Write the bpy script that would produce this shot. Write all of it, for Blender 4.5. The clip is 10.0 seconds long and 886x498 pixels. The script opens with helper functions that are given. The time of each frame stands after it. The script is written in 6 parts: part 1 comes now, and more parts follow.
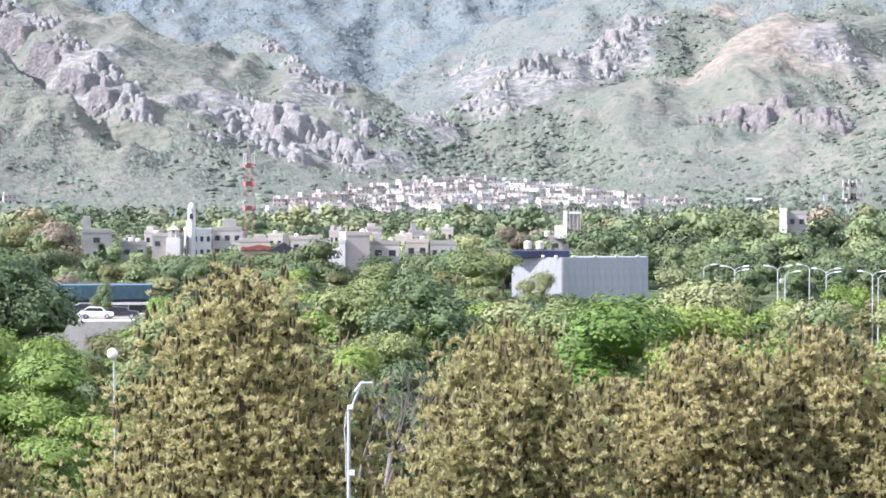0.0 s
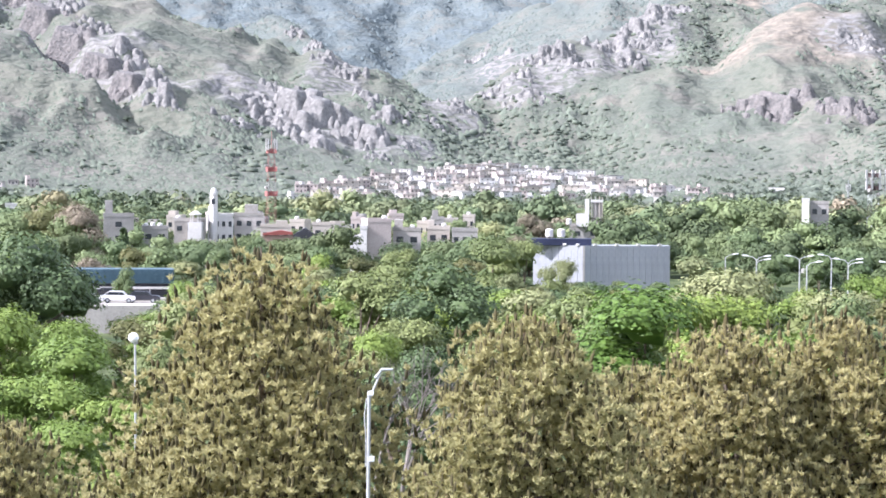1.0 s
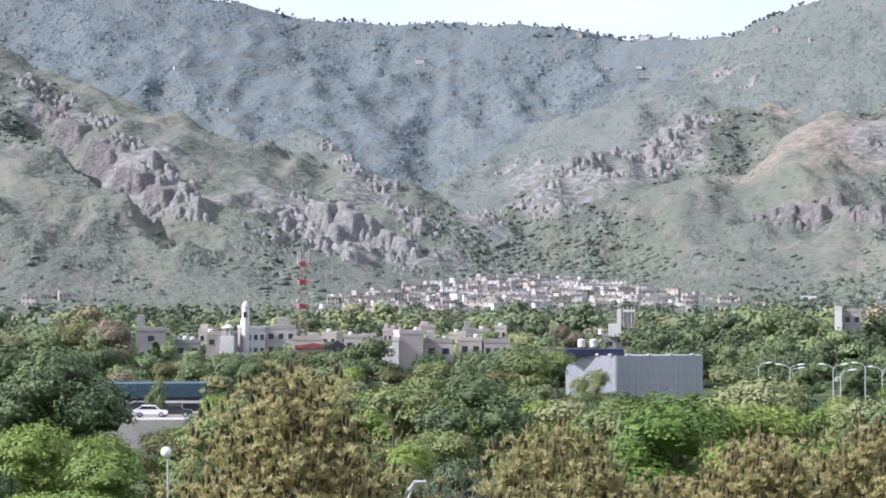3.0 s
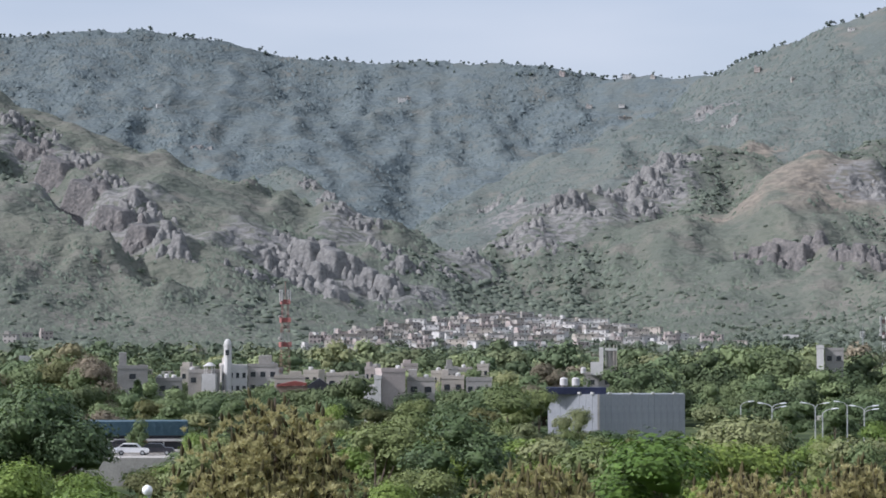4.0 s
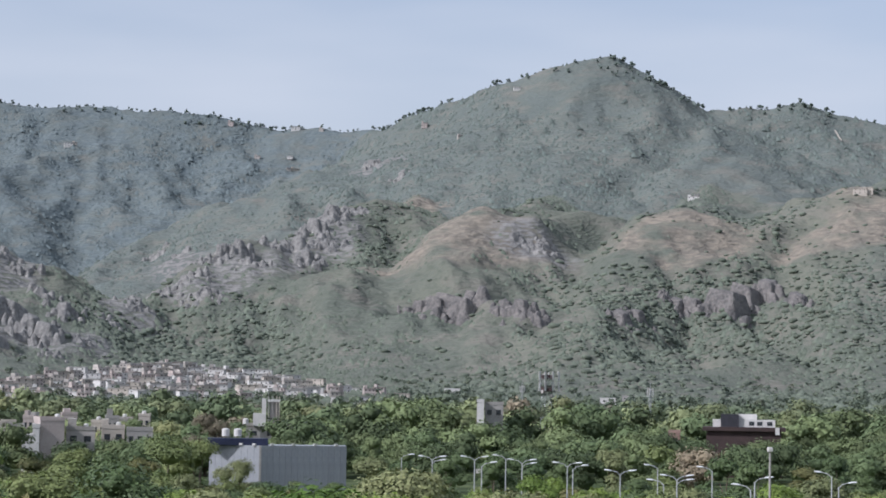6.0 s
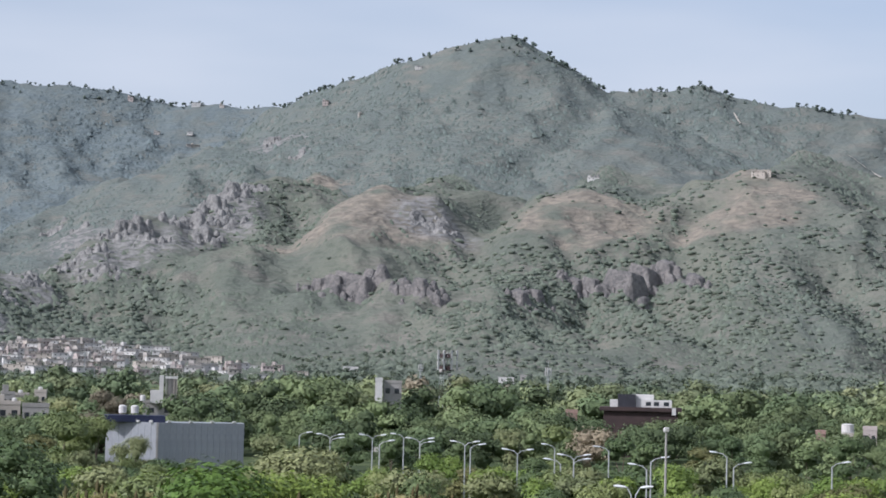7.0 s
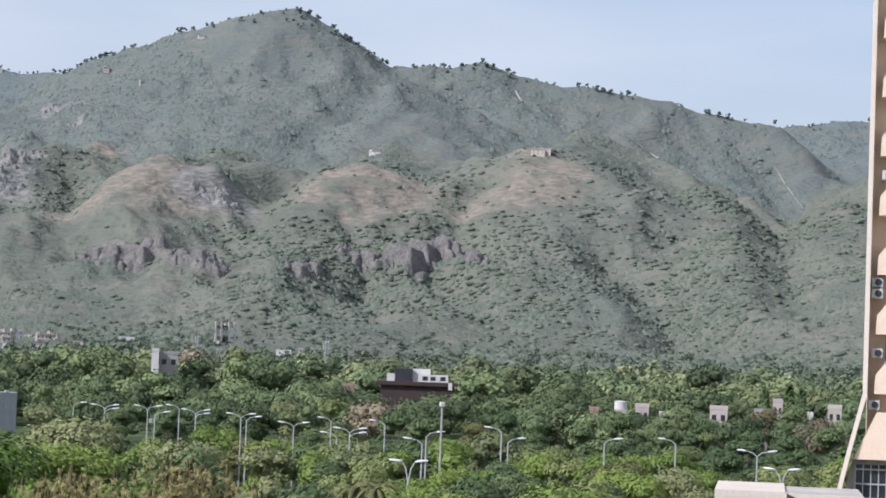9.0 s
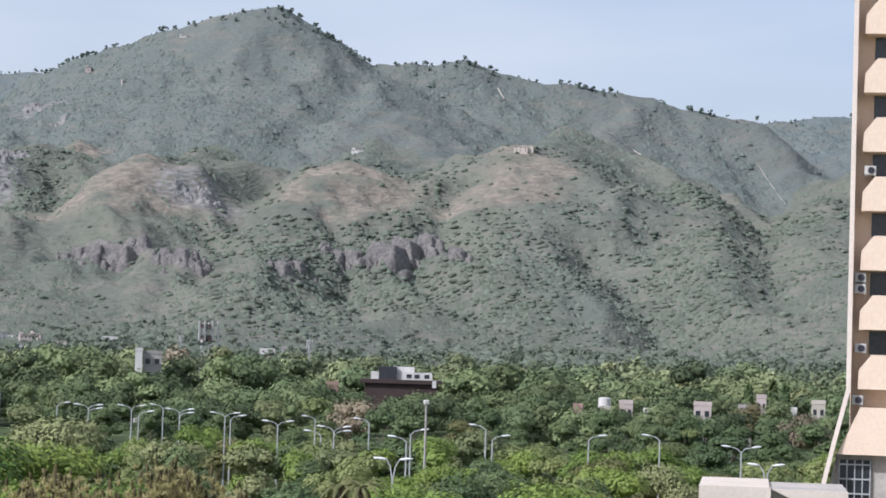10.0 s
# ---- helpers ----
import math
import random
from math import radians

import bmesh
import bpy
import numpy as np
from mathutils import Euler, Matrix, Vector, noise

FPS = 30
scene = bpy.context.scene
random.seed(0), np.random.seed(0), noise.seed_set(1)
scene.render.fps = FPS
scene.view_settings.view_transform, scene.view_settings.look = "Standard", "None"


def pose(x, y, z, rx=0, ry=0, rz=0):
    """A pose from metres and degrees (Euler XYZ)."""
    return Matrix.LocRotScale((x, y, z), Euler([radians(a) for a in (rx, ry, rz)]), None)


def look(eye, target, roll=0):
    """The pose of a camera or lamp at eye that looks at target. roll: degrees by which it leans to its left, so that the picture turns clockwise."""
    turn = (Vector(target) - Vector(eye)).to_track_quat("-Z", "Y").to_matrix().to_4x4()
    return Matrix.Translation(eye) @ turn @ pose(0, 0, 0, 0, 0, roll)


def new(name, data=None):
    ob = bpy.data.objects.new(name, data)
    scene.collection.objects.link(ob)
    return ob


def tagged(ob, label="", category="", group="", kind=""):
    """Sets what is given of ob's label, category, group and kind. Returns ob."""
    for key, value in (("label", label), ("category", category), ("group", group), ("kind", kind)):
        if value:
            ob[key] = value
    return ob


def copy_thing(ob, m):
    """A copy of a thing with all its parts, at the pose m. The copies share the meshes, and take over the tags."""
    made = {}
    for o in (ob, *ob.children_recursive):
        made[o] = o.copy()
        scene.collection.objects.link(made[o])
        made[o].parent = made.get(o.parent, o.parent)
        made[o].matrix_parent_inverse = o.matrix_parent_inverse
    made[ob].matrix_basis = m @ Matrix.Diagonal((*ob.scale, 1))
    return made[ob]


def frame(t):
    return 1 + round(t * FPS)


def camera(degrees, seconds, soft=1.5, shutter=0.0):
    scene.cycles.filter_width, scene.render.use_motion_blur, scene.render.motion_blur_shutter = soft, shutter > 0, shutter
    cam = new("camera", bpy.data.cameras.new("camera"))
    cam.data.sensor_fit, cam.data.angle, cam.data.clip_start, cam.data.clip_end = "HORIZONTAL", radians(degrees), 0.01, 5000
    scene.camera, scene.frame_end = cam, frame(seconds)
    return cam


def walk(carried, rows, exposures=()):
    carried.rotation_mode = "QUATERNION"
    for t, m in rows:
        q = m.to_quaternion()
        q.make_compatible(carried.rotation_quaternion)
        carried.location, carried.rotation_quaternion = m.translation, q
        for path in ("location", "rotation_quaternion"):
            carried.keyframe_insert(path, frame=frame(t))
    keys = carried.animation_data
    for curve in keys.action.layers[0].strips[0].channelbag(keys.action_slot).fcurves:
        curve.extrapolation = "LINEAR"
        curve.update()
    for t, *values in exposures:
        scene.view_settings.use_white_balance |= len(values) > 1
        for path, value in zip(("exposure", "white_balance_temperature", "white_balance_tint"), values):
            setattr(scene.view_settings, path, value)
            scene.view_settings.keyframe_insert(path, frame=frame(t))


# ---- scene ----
EYE = (0.0, 0.0, 17.0)
cam = camera(22.0, 10.0, soft=1.75)
# seconds, heading to the right of +y, pitch up, lean
ROWS = [
    (0.0, -1.179, -1.040, -0.002),
    (0.5, -1.523, -1.034, 0.322),
    (1.0, -1.719, -1.368, 0.480),
    (1.5, -2.417, -1.103, 0.349),
    (2.0, -2.315, -1.301, 0.284),
    (2.5, -2.260, 0.306, -0.034),
    (2.7, -2.428, 0.827, -0.039),
    (3.8, -2.584, 2.321, -0.030),
    (4.0, -2.081, 2.390, 0.045),
    (4.5, 0.013, 3.107, 0.000),
    (5.0, 2.393, 3.226, 0.457),
    (5.5, 4.118, 3.498, 0.560),
    (6.0, 6.311, 3.738, 0.832),
    (6.2, 7.130, 3.783, 0.873),
    (7.3, 9.547, 3.143, 1.382),
    (7.5, 10.224, 3.288, 1.441),
    (8.0, 11.853, 2.950, 1.764),
    (8.5, 13.066, 2.652, 2.057),
    (9.0, 14.394, 2.738, 2.099),
    (9.5, 14.211, 2.443, 1.754),
    (10.0, 14.817, 2.695, 1.757),
]


def aim(yaw, pitch, roll):
    a, p = radians(yaw), radians(pitch)
    way = Vector((math.sin(a) * math.cos(p), math.cos(a) * math.cos(p), math.sin(p)))
    return look(EYE, Vector(EYE) + 100 * way, roll)


K, TINT = 5750, 17
EXPOSURES = [(0.0, 1.53, K, TINT + 5), (2.5, 1.60, K, TINT + 5), (2.7, 1.36, K, TINT + 5), (3.8, 0.25, K, TINT), (6.0, 0.15, K, TINT), (7.5, 0.27, K, TINT), (10.0, 0.32, K, TINT)]
walk(cam, [(t, aim(yaw, pitch, roll)) for t, yaw, pitch, roll in ROWS], EXPOSURES)

# ---- world and sun ----
SUN_AZ, SUN_EL = -108.0, 38.0  # heading of the sun right of +y, height
world = bpy.data.worlds.new("sky")
scene.world = world
world.use_nodes = True
wn, wl = world.node_tree.nodes, world.node_tree.links
wn.clear()
sky = wn.new("ShaderNodeTexSky")
sky.sky_type, sky.sun_disc = "NISHITA", False
sky.sun_elevation, sky.sun_rotation = radians(SUN_EL), radians(SUN_AZ)
sky.air_density, sky.dust_density, sky.ozone_density = 1.0, 3.0, 1.0
sky_back = wn.new("ShaderNodeBackground")
sky_back.inputs[1].default_value = 0.122
cloud_back = wn.new("ShaderNodeBackground")
cloud_back.inputs[0].default_value = (0.82, 0.865, 0.875, 1)
cloud_back.inputs[1].default_value = 0.71
coord = wn.new("ShaderNodeTexCoord")
stretch = wn.new("ShaderNodeMapping")
stretch.inputs["Scale"].default_value = (1.6, 1.6, 7.0)
stretch.inputs["Rotation"].default_value = (0.0, 0.25, 0.3)
veil = wn.new("ShaderNodeTexNoise")
veil.inputs["Scale"].default_value = 1.7
veil.inputs["Detail"].default_value = 4.0
veil_ramp = wn.new("ShaderNodeMapRange")
veil_ramp.inputs[1].default_value, veil_ramp.inputs[2].default_value = 0.35, 0.7
veil_ramp.inputs[3].default_value, veil_ramp.inputs[4].default_value = 0.4, 0.95
sky_mix = wn.new("ShaderNodeMixShader")
world_out = wn.new("ShaderNodeOutputWorld")
wl.new(sky.outputs[0], sky_back.inputs[0])
wl.new(coord.outputs["Generated"], stretch.inputs[0])
wl.new(stretch.outputs[0], veil.inputs["Vector"])
wl.new(veil.outputs[0], veil_ramp.inputs[0])
wl.new(veil_ramp.outputs[0], sky_mix.inputs[0])
wl.new(sky_back.outputs[0], sky_mix.inputs[1])
wl.new(cloud_back.outputs[0], sky_mix.inputs[2])
wl.new(sky_mix.outputs[0], world_out.inputs[0])

sun = new("sun", bpy.data.lights.new("sun", "SUN"))
sun.data.energy, sun.data.angle, sun.data.color = 3.85, radians(0.6), (1.0, 0.96, 0.89)
_a, _e = radians(SUN_AZ), radians(SUN_EL)
SUN_WAY = Vector((math.sin(_a) * math.cos(_e), math.cos(_a) * math.cos(_e), math.sin(_e)))
sun.matrix_world = look(SUN_WAY * 200, (0, 0, 0))


# ---- materials ----
def material(name, c1, c2, scale=1.0, rough=0.8, detail_scale=None, bump=0.2, metal=0.0, island=0.0, obj=0.0, spec=0.3, translucent=0.0, bump_dist=0.05):
    """Two colours over noise at two sizes, with fine relief; island and obj vary the brightness piece by piece."""
    m = bpy.data.materials.new(name)
    m.use_nodes = True
    n, l = m.node_tree.nodes, m.node_tree.links
    b = n["Principled BSDF"]
    b.inputs["Roughness"].default_value, b.inputs["Metallic"].default_value = rough, metal
    b.inputs["Specular IOR Level"].default_value = spec
    tc = n.new("ShaderNodeTexCoord")
    big = n.new("ShaderNodeTexNoise")
    big.inputs["Scale"].default_value, big.inputs["Detail"].default_value = scale, 3.0
    fine = n.new("ShaderNodeTexNoise")
    fine.inputs["Scale"].default_value, fine.inputs["Detail"].default_value = detail_scale or scale * 9, 4.0
    l.new(tc.outputs["Object"], big.inputs["Vector"])
    l.new(tc.outputs["Object"], fine.inputs["Vector"])
    add = n.new("ShaderNodeMath")
    add.operation = "MULTIPLY_ADD"
    add.inputs[1].default_value = 0.5
    l.new(fine.outputs[0], add.inputs[0])
    half = n.new("ShaderNodeMath")
    half.operation = "MULTIPLY"
    half.inputs[1].default_value = 0.5
    l.new(big.outputs[0], half.inputs[0])
    l.new(half.outputs[0], add.inputs[2])
    rng_ = n.new("ShaderNodeMapRange")
    rng_.inputs[1].default_value, rng_.inputs[2].default_value = 0.36, 0.64
    l.new(add.outputs[0], rng_.inputs[0])
    mix = n.new("ShaderNodeMix")
    mix.data_type = "RGBA"
    mix.inputs[6].default_value, mix.inputs[7].default_value = (*c1, 1), (*c2, 1)
    l.new(rng_.outputs[0], mix.inputs[0])
    colour = mix.outputs[2]
    for amount, node, out in ((island, "ShaderNodeNewGeometry", "Random Per Island"), (obj, "ShaderNodeObjectInfo", "Random")):
        if amount:
            src = n.new(node)
            vary = n.new("ShaderNodeMapRange")
            vary.inputs[3].default_value, vary.inputs[4].default_value = 1 - amount, 1 + amount
            l.new(src.outputs[out], vary.inputs[0])
            hsv = n.new("ShaderNodeHueSaturation")
            l.new(vary.outputs[0], hsv.inputs["Value"])
            if amount == obj:
                hue = n.new("ShaderNodeMapRange")
                hue.inputs[3].default_value, hue.inputs[4].default_value = 0.5 + amount * 0.06, 0.5 - amount * 0.06
                l.new(src.outputs[out], hue.inputs[0])
                l.new(hue.outputs[0], hsv.inputs["Hue"])
            l.new(colour, hsv.inputs["Color"])
            colour = hsv.outputs[0]
    l.new(colour, b.inputs["Base Color"])
    if bump:
        bp = n.new("ShaderNodeBump")
        bp.inputs["Strength"].default_value, bp.inputs["Distance"].default_value = bump, bump_dist
        l.new(fine.outputs[0], bp.inputs["Height"])
        l.new(bp.outputs[0], b.inputs["Normal"])
    if translucent:
        tr = n.new("ShaderNodeBsdfTranslucent")
        l.new(colour, tr.inputs[0])
        ms = n.new("ShaderNodeMixShader")
        ms.inputs[0].default_value = translucent
        l.new(b.outputs[0], ms.inputs[1])
        l.new(tr.outputs[0], ms.inputs[2])
        l.new(ms.outputs[0], n["Material Output"].inputs[0])
    return m


M_BARK = material("bark", (0.10, 0.075, 0.055), (0.19, 0.15, 0.12), 2.0, 0.95, bump=0.6)
M_GREYBARK = material("grey_bark", (0.11, 0.095, 0.085), (0.20, 0.18, 0.16), 2.0, 0.95, bump=0.5)
M_NEEDLE = material("pine_needles", (0.40, 0.372, 0.172), (0.50, 0.460, 0.235), 0.35, 0.8, island=0.06, obj=0.08, bump=0, translucent=0.5)
M_SHOOT = material("pine_shoots", (0.048, 0.043, 0.016), (0.085, 0.070, 0.027), 0.6, 0.85, island=0.25, bump=0)
LEAF = {
    "dark": material("leaves_dark", (0.066, 0.103, 0.040), (0.118, 0.163, 0.062), 0.25, 0.6, island=0.18, obj=0.22, bump=0, translucent=0.08),
    "mid": material("leaves_mid", (0.126, 0.160, 0.052), (0.202, 0.237, 0.084), 0.25, 0.6, island=0.16, obj=0.22, bump=0, translucent=0.08),
    "bright": material("leaves_bright", (0.136, 0.205, 0.038), (0.215, 0.285, 0.064), 0.25, 0.6, island=0.16, obj=0.15, bump=0, translucent=0.18),
    "pale": material("leaves_pale", (0.155, 0.178, 0.075), (0.25, 0.268, 0.12), 0.25, 0.65, island=0.18, obj=0.2, bump=0, translucent=0.08),
    "olive": material("leaves_olive", (0.11, 0.122, 0.045), (0.19, 0.185, 0.075), 0.25, 0.7, island=0.18, obj=0.2, bump=0, translucent=0.2),
    "vivid": material("leaves_vivid", (0.075, 0.135, 0.020), (0.130, 0.205, 0.036), 0.25, 0.6, island=0.18, obj=0.08, bump=0, translucent=0.15),
    "dry": material("leaves_dry", (0.165, 0.142, 0.095), (0.245, 0.212, 0.150), 0.25, 0.75, island=0.25, obj=0.2, bump=0, translucent=0.2),
}


def tinted_leaves():
    """Leaves whose colour varies from tree to tree and spray to spray, with distance haze painted in."""
    m = bpy.data.materials.new("far_leaves")
    m.use_nodes = True
    n, l = m.node_tree.nodes, m.node_tree.links
    b = n["Principled BSDF"]
    b.inputs["Roughness"].default_value, b.inputs["Specular IOR Level"].default_value = 0.7, 0.2
    at = n.new("ShaderNodeAttribute")
    at.attribute_name = "hazed_tree_colour"
    geo = n.new("ShaderNodeNewGeometry")
    vary = n.new("ShaderNodeMapRange")
    vary.inputs[3].default_value, vary.inputs[4].default_value = 0.84, 1.16
    hsv = n.new("ShaderNodeHueSaturation")
    l.new(geo.outputs["Random Per Island"], vary.inputs[0])
    l.new(vary.outputs[0], hsv.inputs["Value"])
    l.new(at.outputs["Color"], hsv.inputs["Color"])
    l.new(hsv.outputs[0], b.inputs["Base Color"])
    tr = n.new("ShaderNodeBsdfTranslucent")
    l.new(hsv.outputs[0], tr.inputs[0])
    ms = n.new("ShaderNodeMixShader")
    ms.inputs[0].default_value = 0.1
    l.new(b.outputs[0], ms.inputs[1])
    l.new(tr.outputs[0], ms.inputs[2])
    l.new(ms.outputs[0], n["Material Output"].inputs[0])
    return m


def scrub_leaves():
    """Bush leaves, bluer and closer in tone where haze is painted into the slope."""
    m = bpy.data.materials.new("scrub_leaves")
    m.use_nodes = True
    n, l = m.node_tree.nodes, m.node_tree.links
    b = n["Principled BSDF"]
    b.inputs["Roughness"].default_value, b.inputs["Specular IOR Level"].default_value = 0.85, 0.1
    at = n.new("ShaderNodeAttribute")
    at.attribute_name = "cover"
    mix = n.new("ShaderNodeMix")
    mix.data_type = "RGBA"
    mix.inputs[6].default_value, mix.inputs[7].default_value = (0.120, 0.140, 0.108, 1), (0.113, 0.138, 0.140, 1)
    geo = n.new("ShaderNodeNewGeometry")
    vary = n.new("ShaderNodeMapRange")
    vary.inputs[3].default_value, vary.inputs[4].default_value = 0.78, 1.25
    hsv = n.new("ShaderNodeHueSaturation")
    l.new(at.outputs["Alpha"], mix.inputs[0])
    l.new(geo.outputs["Random Per Island"], vary.inputs[0])
    l.new(vary.outputs[0], hsv.inputs["Value"])
    l.new(mix.outputs[2], hsv.inputs["Color"])
    l.new(hsv.outputs[0], b.inputs["Base Color"])
    return m


M_FARWOOD = tinted_leaves()
M_SCRUB = scrub_leaves()
M_RIDGEPINE = material("ridge_pine", (0.065, 0.088, 0.075), (0.105, 0.13, 0.108), 0.01, 0.8, island=0.3, bump=0)
M_ROCK = material("pale_rock", (0.12, 0.12, 0.116), (0.27, 0.262, 0.246), 0.05, 0.9, detail_scale=0.3, bump=0.8, bump_dist=3.0)
# dark cliff rock; also serves as painted shade below the western crest
M_REDSHADEROCK = material("reddish_shade_rock", (0.092, 0.090, 0.089), (0.215, 0.199, 0.184), 0.05, 0.9, detail_scale=0.3, bump=0.8, bump_dist=3.0)
M_WHITE = material("white_paint", (0.48, 0.465, 0.44), (0.61, 0.595, 0.57), 0.3, 0.7, obj=0.05, bump=0.05)
M_CREAM = material("cream_paint", (0.37, 0.335, 0.285), (0.48, 0.435, 0.375), 0.3, 0.75, obj=0.12, bump=0.05)
M_GREYWALL = material("grey_render", (0.25, 0.238, 0.222), (0.35, 0.335, 0.312), 0.3, 0.85, obj=0.12, bump=0.1)
M_PINK = material("pink_paint", (0.37, 0.315, 0.29), (0.46, 0.40, 0.37), 0.3, 0.75, obj=0.1, bump=0.05)
M_BRICK = material("brick_wall", (0.26, 0.17, 0.14), (0.36, 0.25, 0.21), 0.5, 0.85, obj=0.1, bump=0.1)
M_CONCRETE = material("concrete", (0.34, 0.32, 0.29), (0.48, 0.45, 0.41), 0.4, 0.9, bump=0.15)
M_CLAD = material("metal_cladding", (0.28, 0.292, 0.31), (0.345, 0.358, 0.378), 0.12, 0.55, detail_scale=1.5, metal=0.25, obj=0.03, bump=0.03)
M_NAVY = material("navy_panel", (0.016, 0.020, 0.045), (0.028, 0.034, 0.07), 0.4, 0.5, bump=0)
M_DARK = material("dark_glass", (0.02, 0.024, 0.03), (0.04, 0.045, 0.05), 0.5, 0.2, bump=0, spec=0.6)
M_REDROOF = material("red_roof", (0.20, 0.06, 0.05), (0.29, 0.09, 0.075), 0.4, 0.6, bump=0.1)
M_BLUEROOF = material("blue_roof", (0.040, 0.080, 0.105), (0.068, 0.118, 0.145), 0.3, 0.5, bump=0.1)
M_RED = material("red_steel", (0.27, 0.11, 0.10), (0.36, 0.16, 0.14), 0.4, 0.6, bump=0)
M_STEEL = material("painted_steel", (0.36, 0.37, 0.37), (0.47, 0.48, 0.48), 0.8, 0.45, metal=0.2, bump=0)
M_LAMPHEAD = material("lamp_housing", (0.62, 0.63, 0.64), (0.72, 0.73, 0.74), 1.0, 0.4, bump=0)
M_GLOBE = material("globe_glass", (0.85, 0.85, 0.83), (0.92, 0.92, 0.9), 1.0, 0.25, bump=0)
M_PEACH = material("peach_stone_render", (0.70, 0.55, 0.42), (0.79, 0.64, 0.50), 0.5, 0.8, detail_scale=6, bump=0.12, bump_dist=0.02)
M_PALECONC = material("pale_concrete", (0.53, 0.465, 0.395), (0.63, 0.56, 0.485), 0.5, 0.85, detail_scale=6, bump=0.12, bump_dist=0.02)
M_PEACHEDGE = material("pale_fin_render", (0.64, 0.55, 0.47), (0.74, 0.65, 0.57), 0.5, 0.8, detail_scale=6, bump=0.1, bump_dist=0.02)
M_CARWHITE = material("car_white", (0.72, 0.72, 0.72), (0.8, 0.8, 0.8), 1.0, 0.3, bump=0)
M_CARDARK = material("car_dark", (0.03, 0.03, 0.035), (0.05, 0.05, 0.06), 1.0, 0.3, bump=0)
M_CARRED = material("car_red", (0.3, 0.03, 0.03), (0.36, 0.05, 0.04), 1.0, 0.3, bump=0)
M_OLDWHITE = material("weathered_whitewash", (0.31, 0.288, 0.26), (0.44, 0.41, 0.375), 0.3, 0.85, obj=0.22, bump=0.05)
M_RUST = material("rust_clad", (0.04, 0.029, 0.028), (0.068, 0.045, 0.042), 0.4, 0.8, bump=0.1)


# ---- building blocks ----
def mesh_np(name, verts, faces):
    """A mesh from arrays of points and of faces with one number of corners."""
    verts, faces = np.asarray(verts, np.float32), np.asarray(faces, np.int32)
    me = bpy.data.meshes.new(name)
    k = faces.shape[1]
    me.vertices.add(len(verts))
    me.vertices.foreach_set("co", verts.ravel())
    me.loops.add(faces.size)
    me.loops.foreach_set("vertex_index", faces.ravel())
    me.polygons.add(len(faces))
    me.polygons.foreach_set("loop_start", np.arange(0, faces.size, k, dtype=np.int32))
    me.update(calc_edges=True)
    return me


def part(name, data, mat, parent=None, label=""):
    if isinstance(data, bmesh.types.BMesh):
        bm, data = data, bpy.data.meshes.new(name)
        bm.to_mesh(data)
        bm.free()
    if not data.materials:
        data.materials.append(mat)
    ob = new(name, data)
    if parent:
        ob.parent = parent
    if label:
        ob["label"] = label
    return ob


def thing(name, label, category, group="", m=None):
    ob = new(name)
    if m is not None:
        ob.matrix_basis = m
    return tagged(ob, label, category, group)


def box(bm, x0, x1, y0, y1, z0, z1, bevel=0.0):
    r = bmesh.ops.create_cube(bm, size=1)
    vs = r["verts"]
    bmesh.ops.scale(bm, vec=(x1 - x0, y1 - y0, z1 - z0), verts=vs)
    bmesh.ops.translate(bm, vec=((x0 + x1) / 2, (y0 + y1) / 2, (z0 + z1) / 2), verts=vs)
    if bevel:
        es = list({e for v in vs for e in v.link_edges})
        bmesh.ops.bevel(bm, geom=es, offset=bevel, segments=1, affect="EDGES")
    return bm


def boxes(*rows, bevel=0.0):
    bm = bmesh.new()
    for r in rows:
        box(bm, *r, bevel=bevel)
    return bm


def rod(bm, a, b, r0, r1=None, n=6):
    """A tapered rod from a to b."""
    a, b = Vector(a), Vector(b)
    d = b - a
    m = Matrix.Translation((a + b) / 2) @ d.to_track_quat("Z", "Y").to_matrix().to_4x4()
    bmesh.ops.create_cone(bm, cap_ends=True, segments=n, radius1=r0, radius2=r0 if r1 is None else r1, depth=d.length, matrix=m)
    return bm


def prism(poly, y0, y1):
    """A polygon in x and z, drawn out along y."""
    bm = bmesh.new()
    f = [bm.verts.new((x, y0, z)) for x, z in poly]
    g = [bm.verts.new((x, y1, z)) for x, z in poly]
    bm.faces.new(f)
    bm.faces.new(g[::-1])
    for i in range(len(f)):
        j = (i + 1) % len(f)
        bm.faces.new((f[j], f[i], g[i], g[j]))
    bmesh.ops.recalc_face_normals(bm, faces=bm.faces)
    return bm


def spot(az, dist):
    """Place on the plan: heading right of +y in degrees, distance in metres."""
    return dist * math.sin(radians(az)), dist * math.cos(radians(az))


def up(el, dist):
    """Height of what shows el degrees over the horizon at that distance."""
    return EYE[2] + dist * math.tan(radians(el))


# ---- terrain ----
class Lattice:
    """Smooth value noise on a seeded lattice."""

    def __init__(self, seed):
        self.g = np.random.default_rng(seed).random((256, 256))

    def at(self, x, y):
        xi, yi = np.floor(x).astype(int), np.floor(y).astype(int)
        fx, fy = x - xi, y - yi
        fx, fy = fx * fx * (3 - 2 * fx), fy * fy * (3 - 2 * fy)
        g = self.g
        a, b = g[xi % 256, yi % 256], g[(xi + 1) % 256, yi % 256]
        c, d = g[xi % 256, (yi + 1) % 256], g[(xi + 1) % 256, (yi + 1) % 256]
        return (a + (b - a) * fx) * (1 - fy) + (c + (d - c) * fx) * fy


NOISE = [Lattice(i) for i in range(6)]


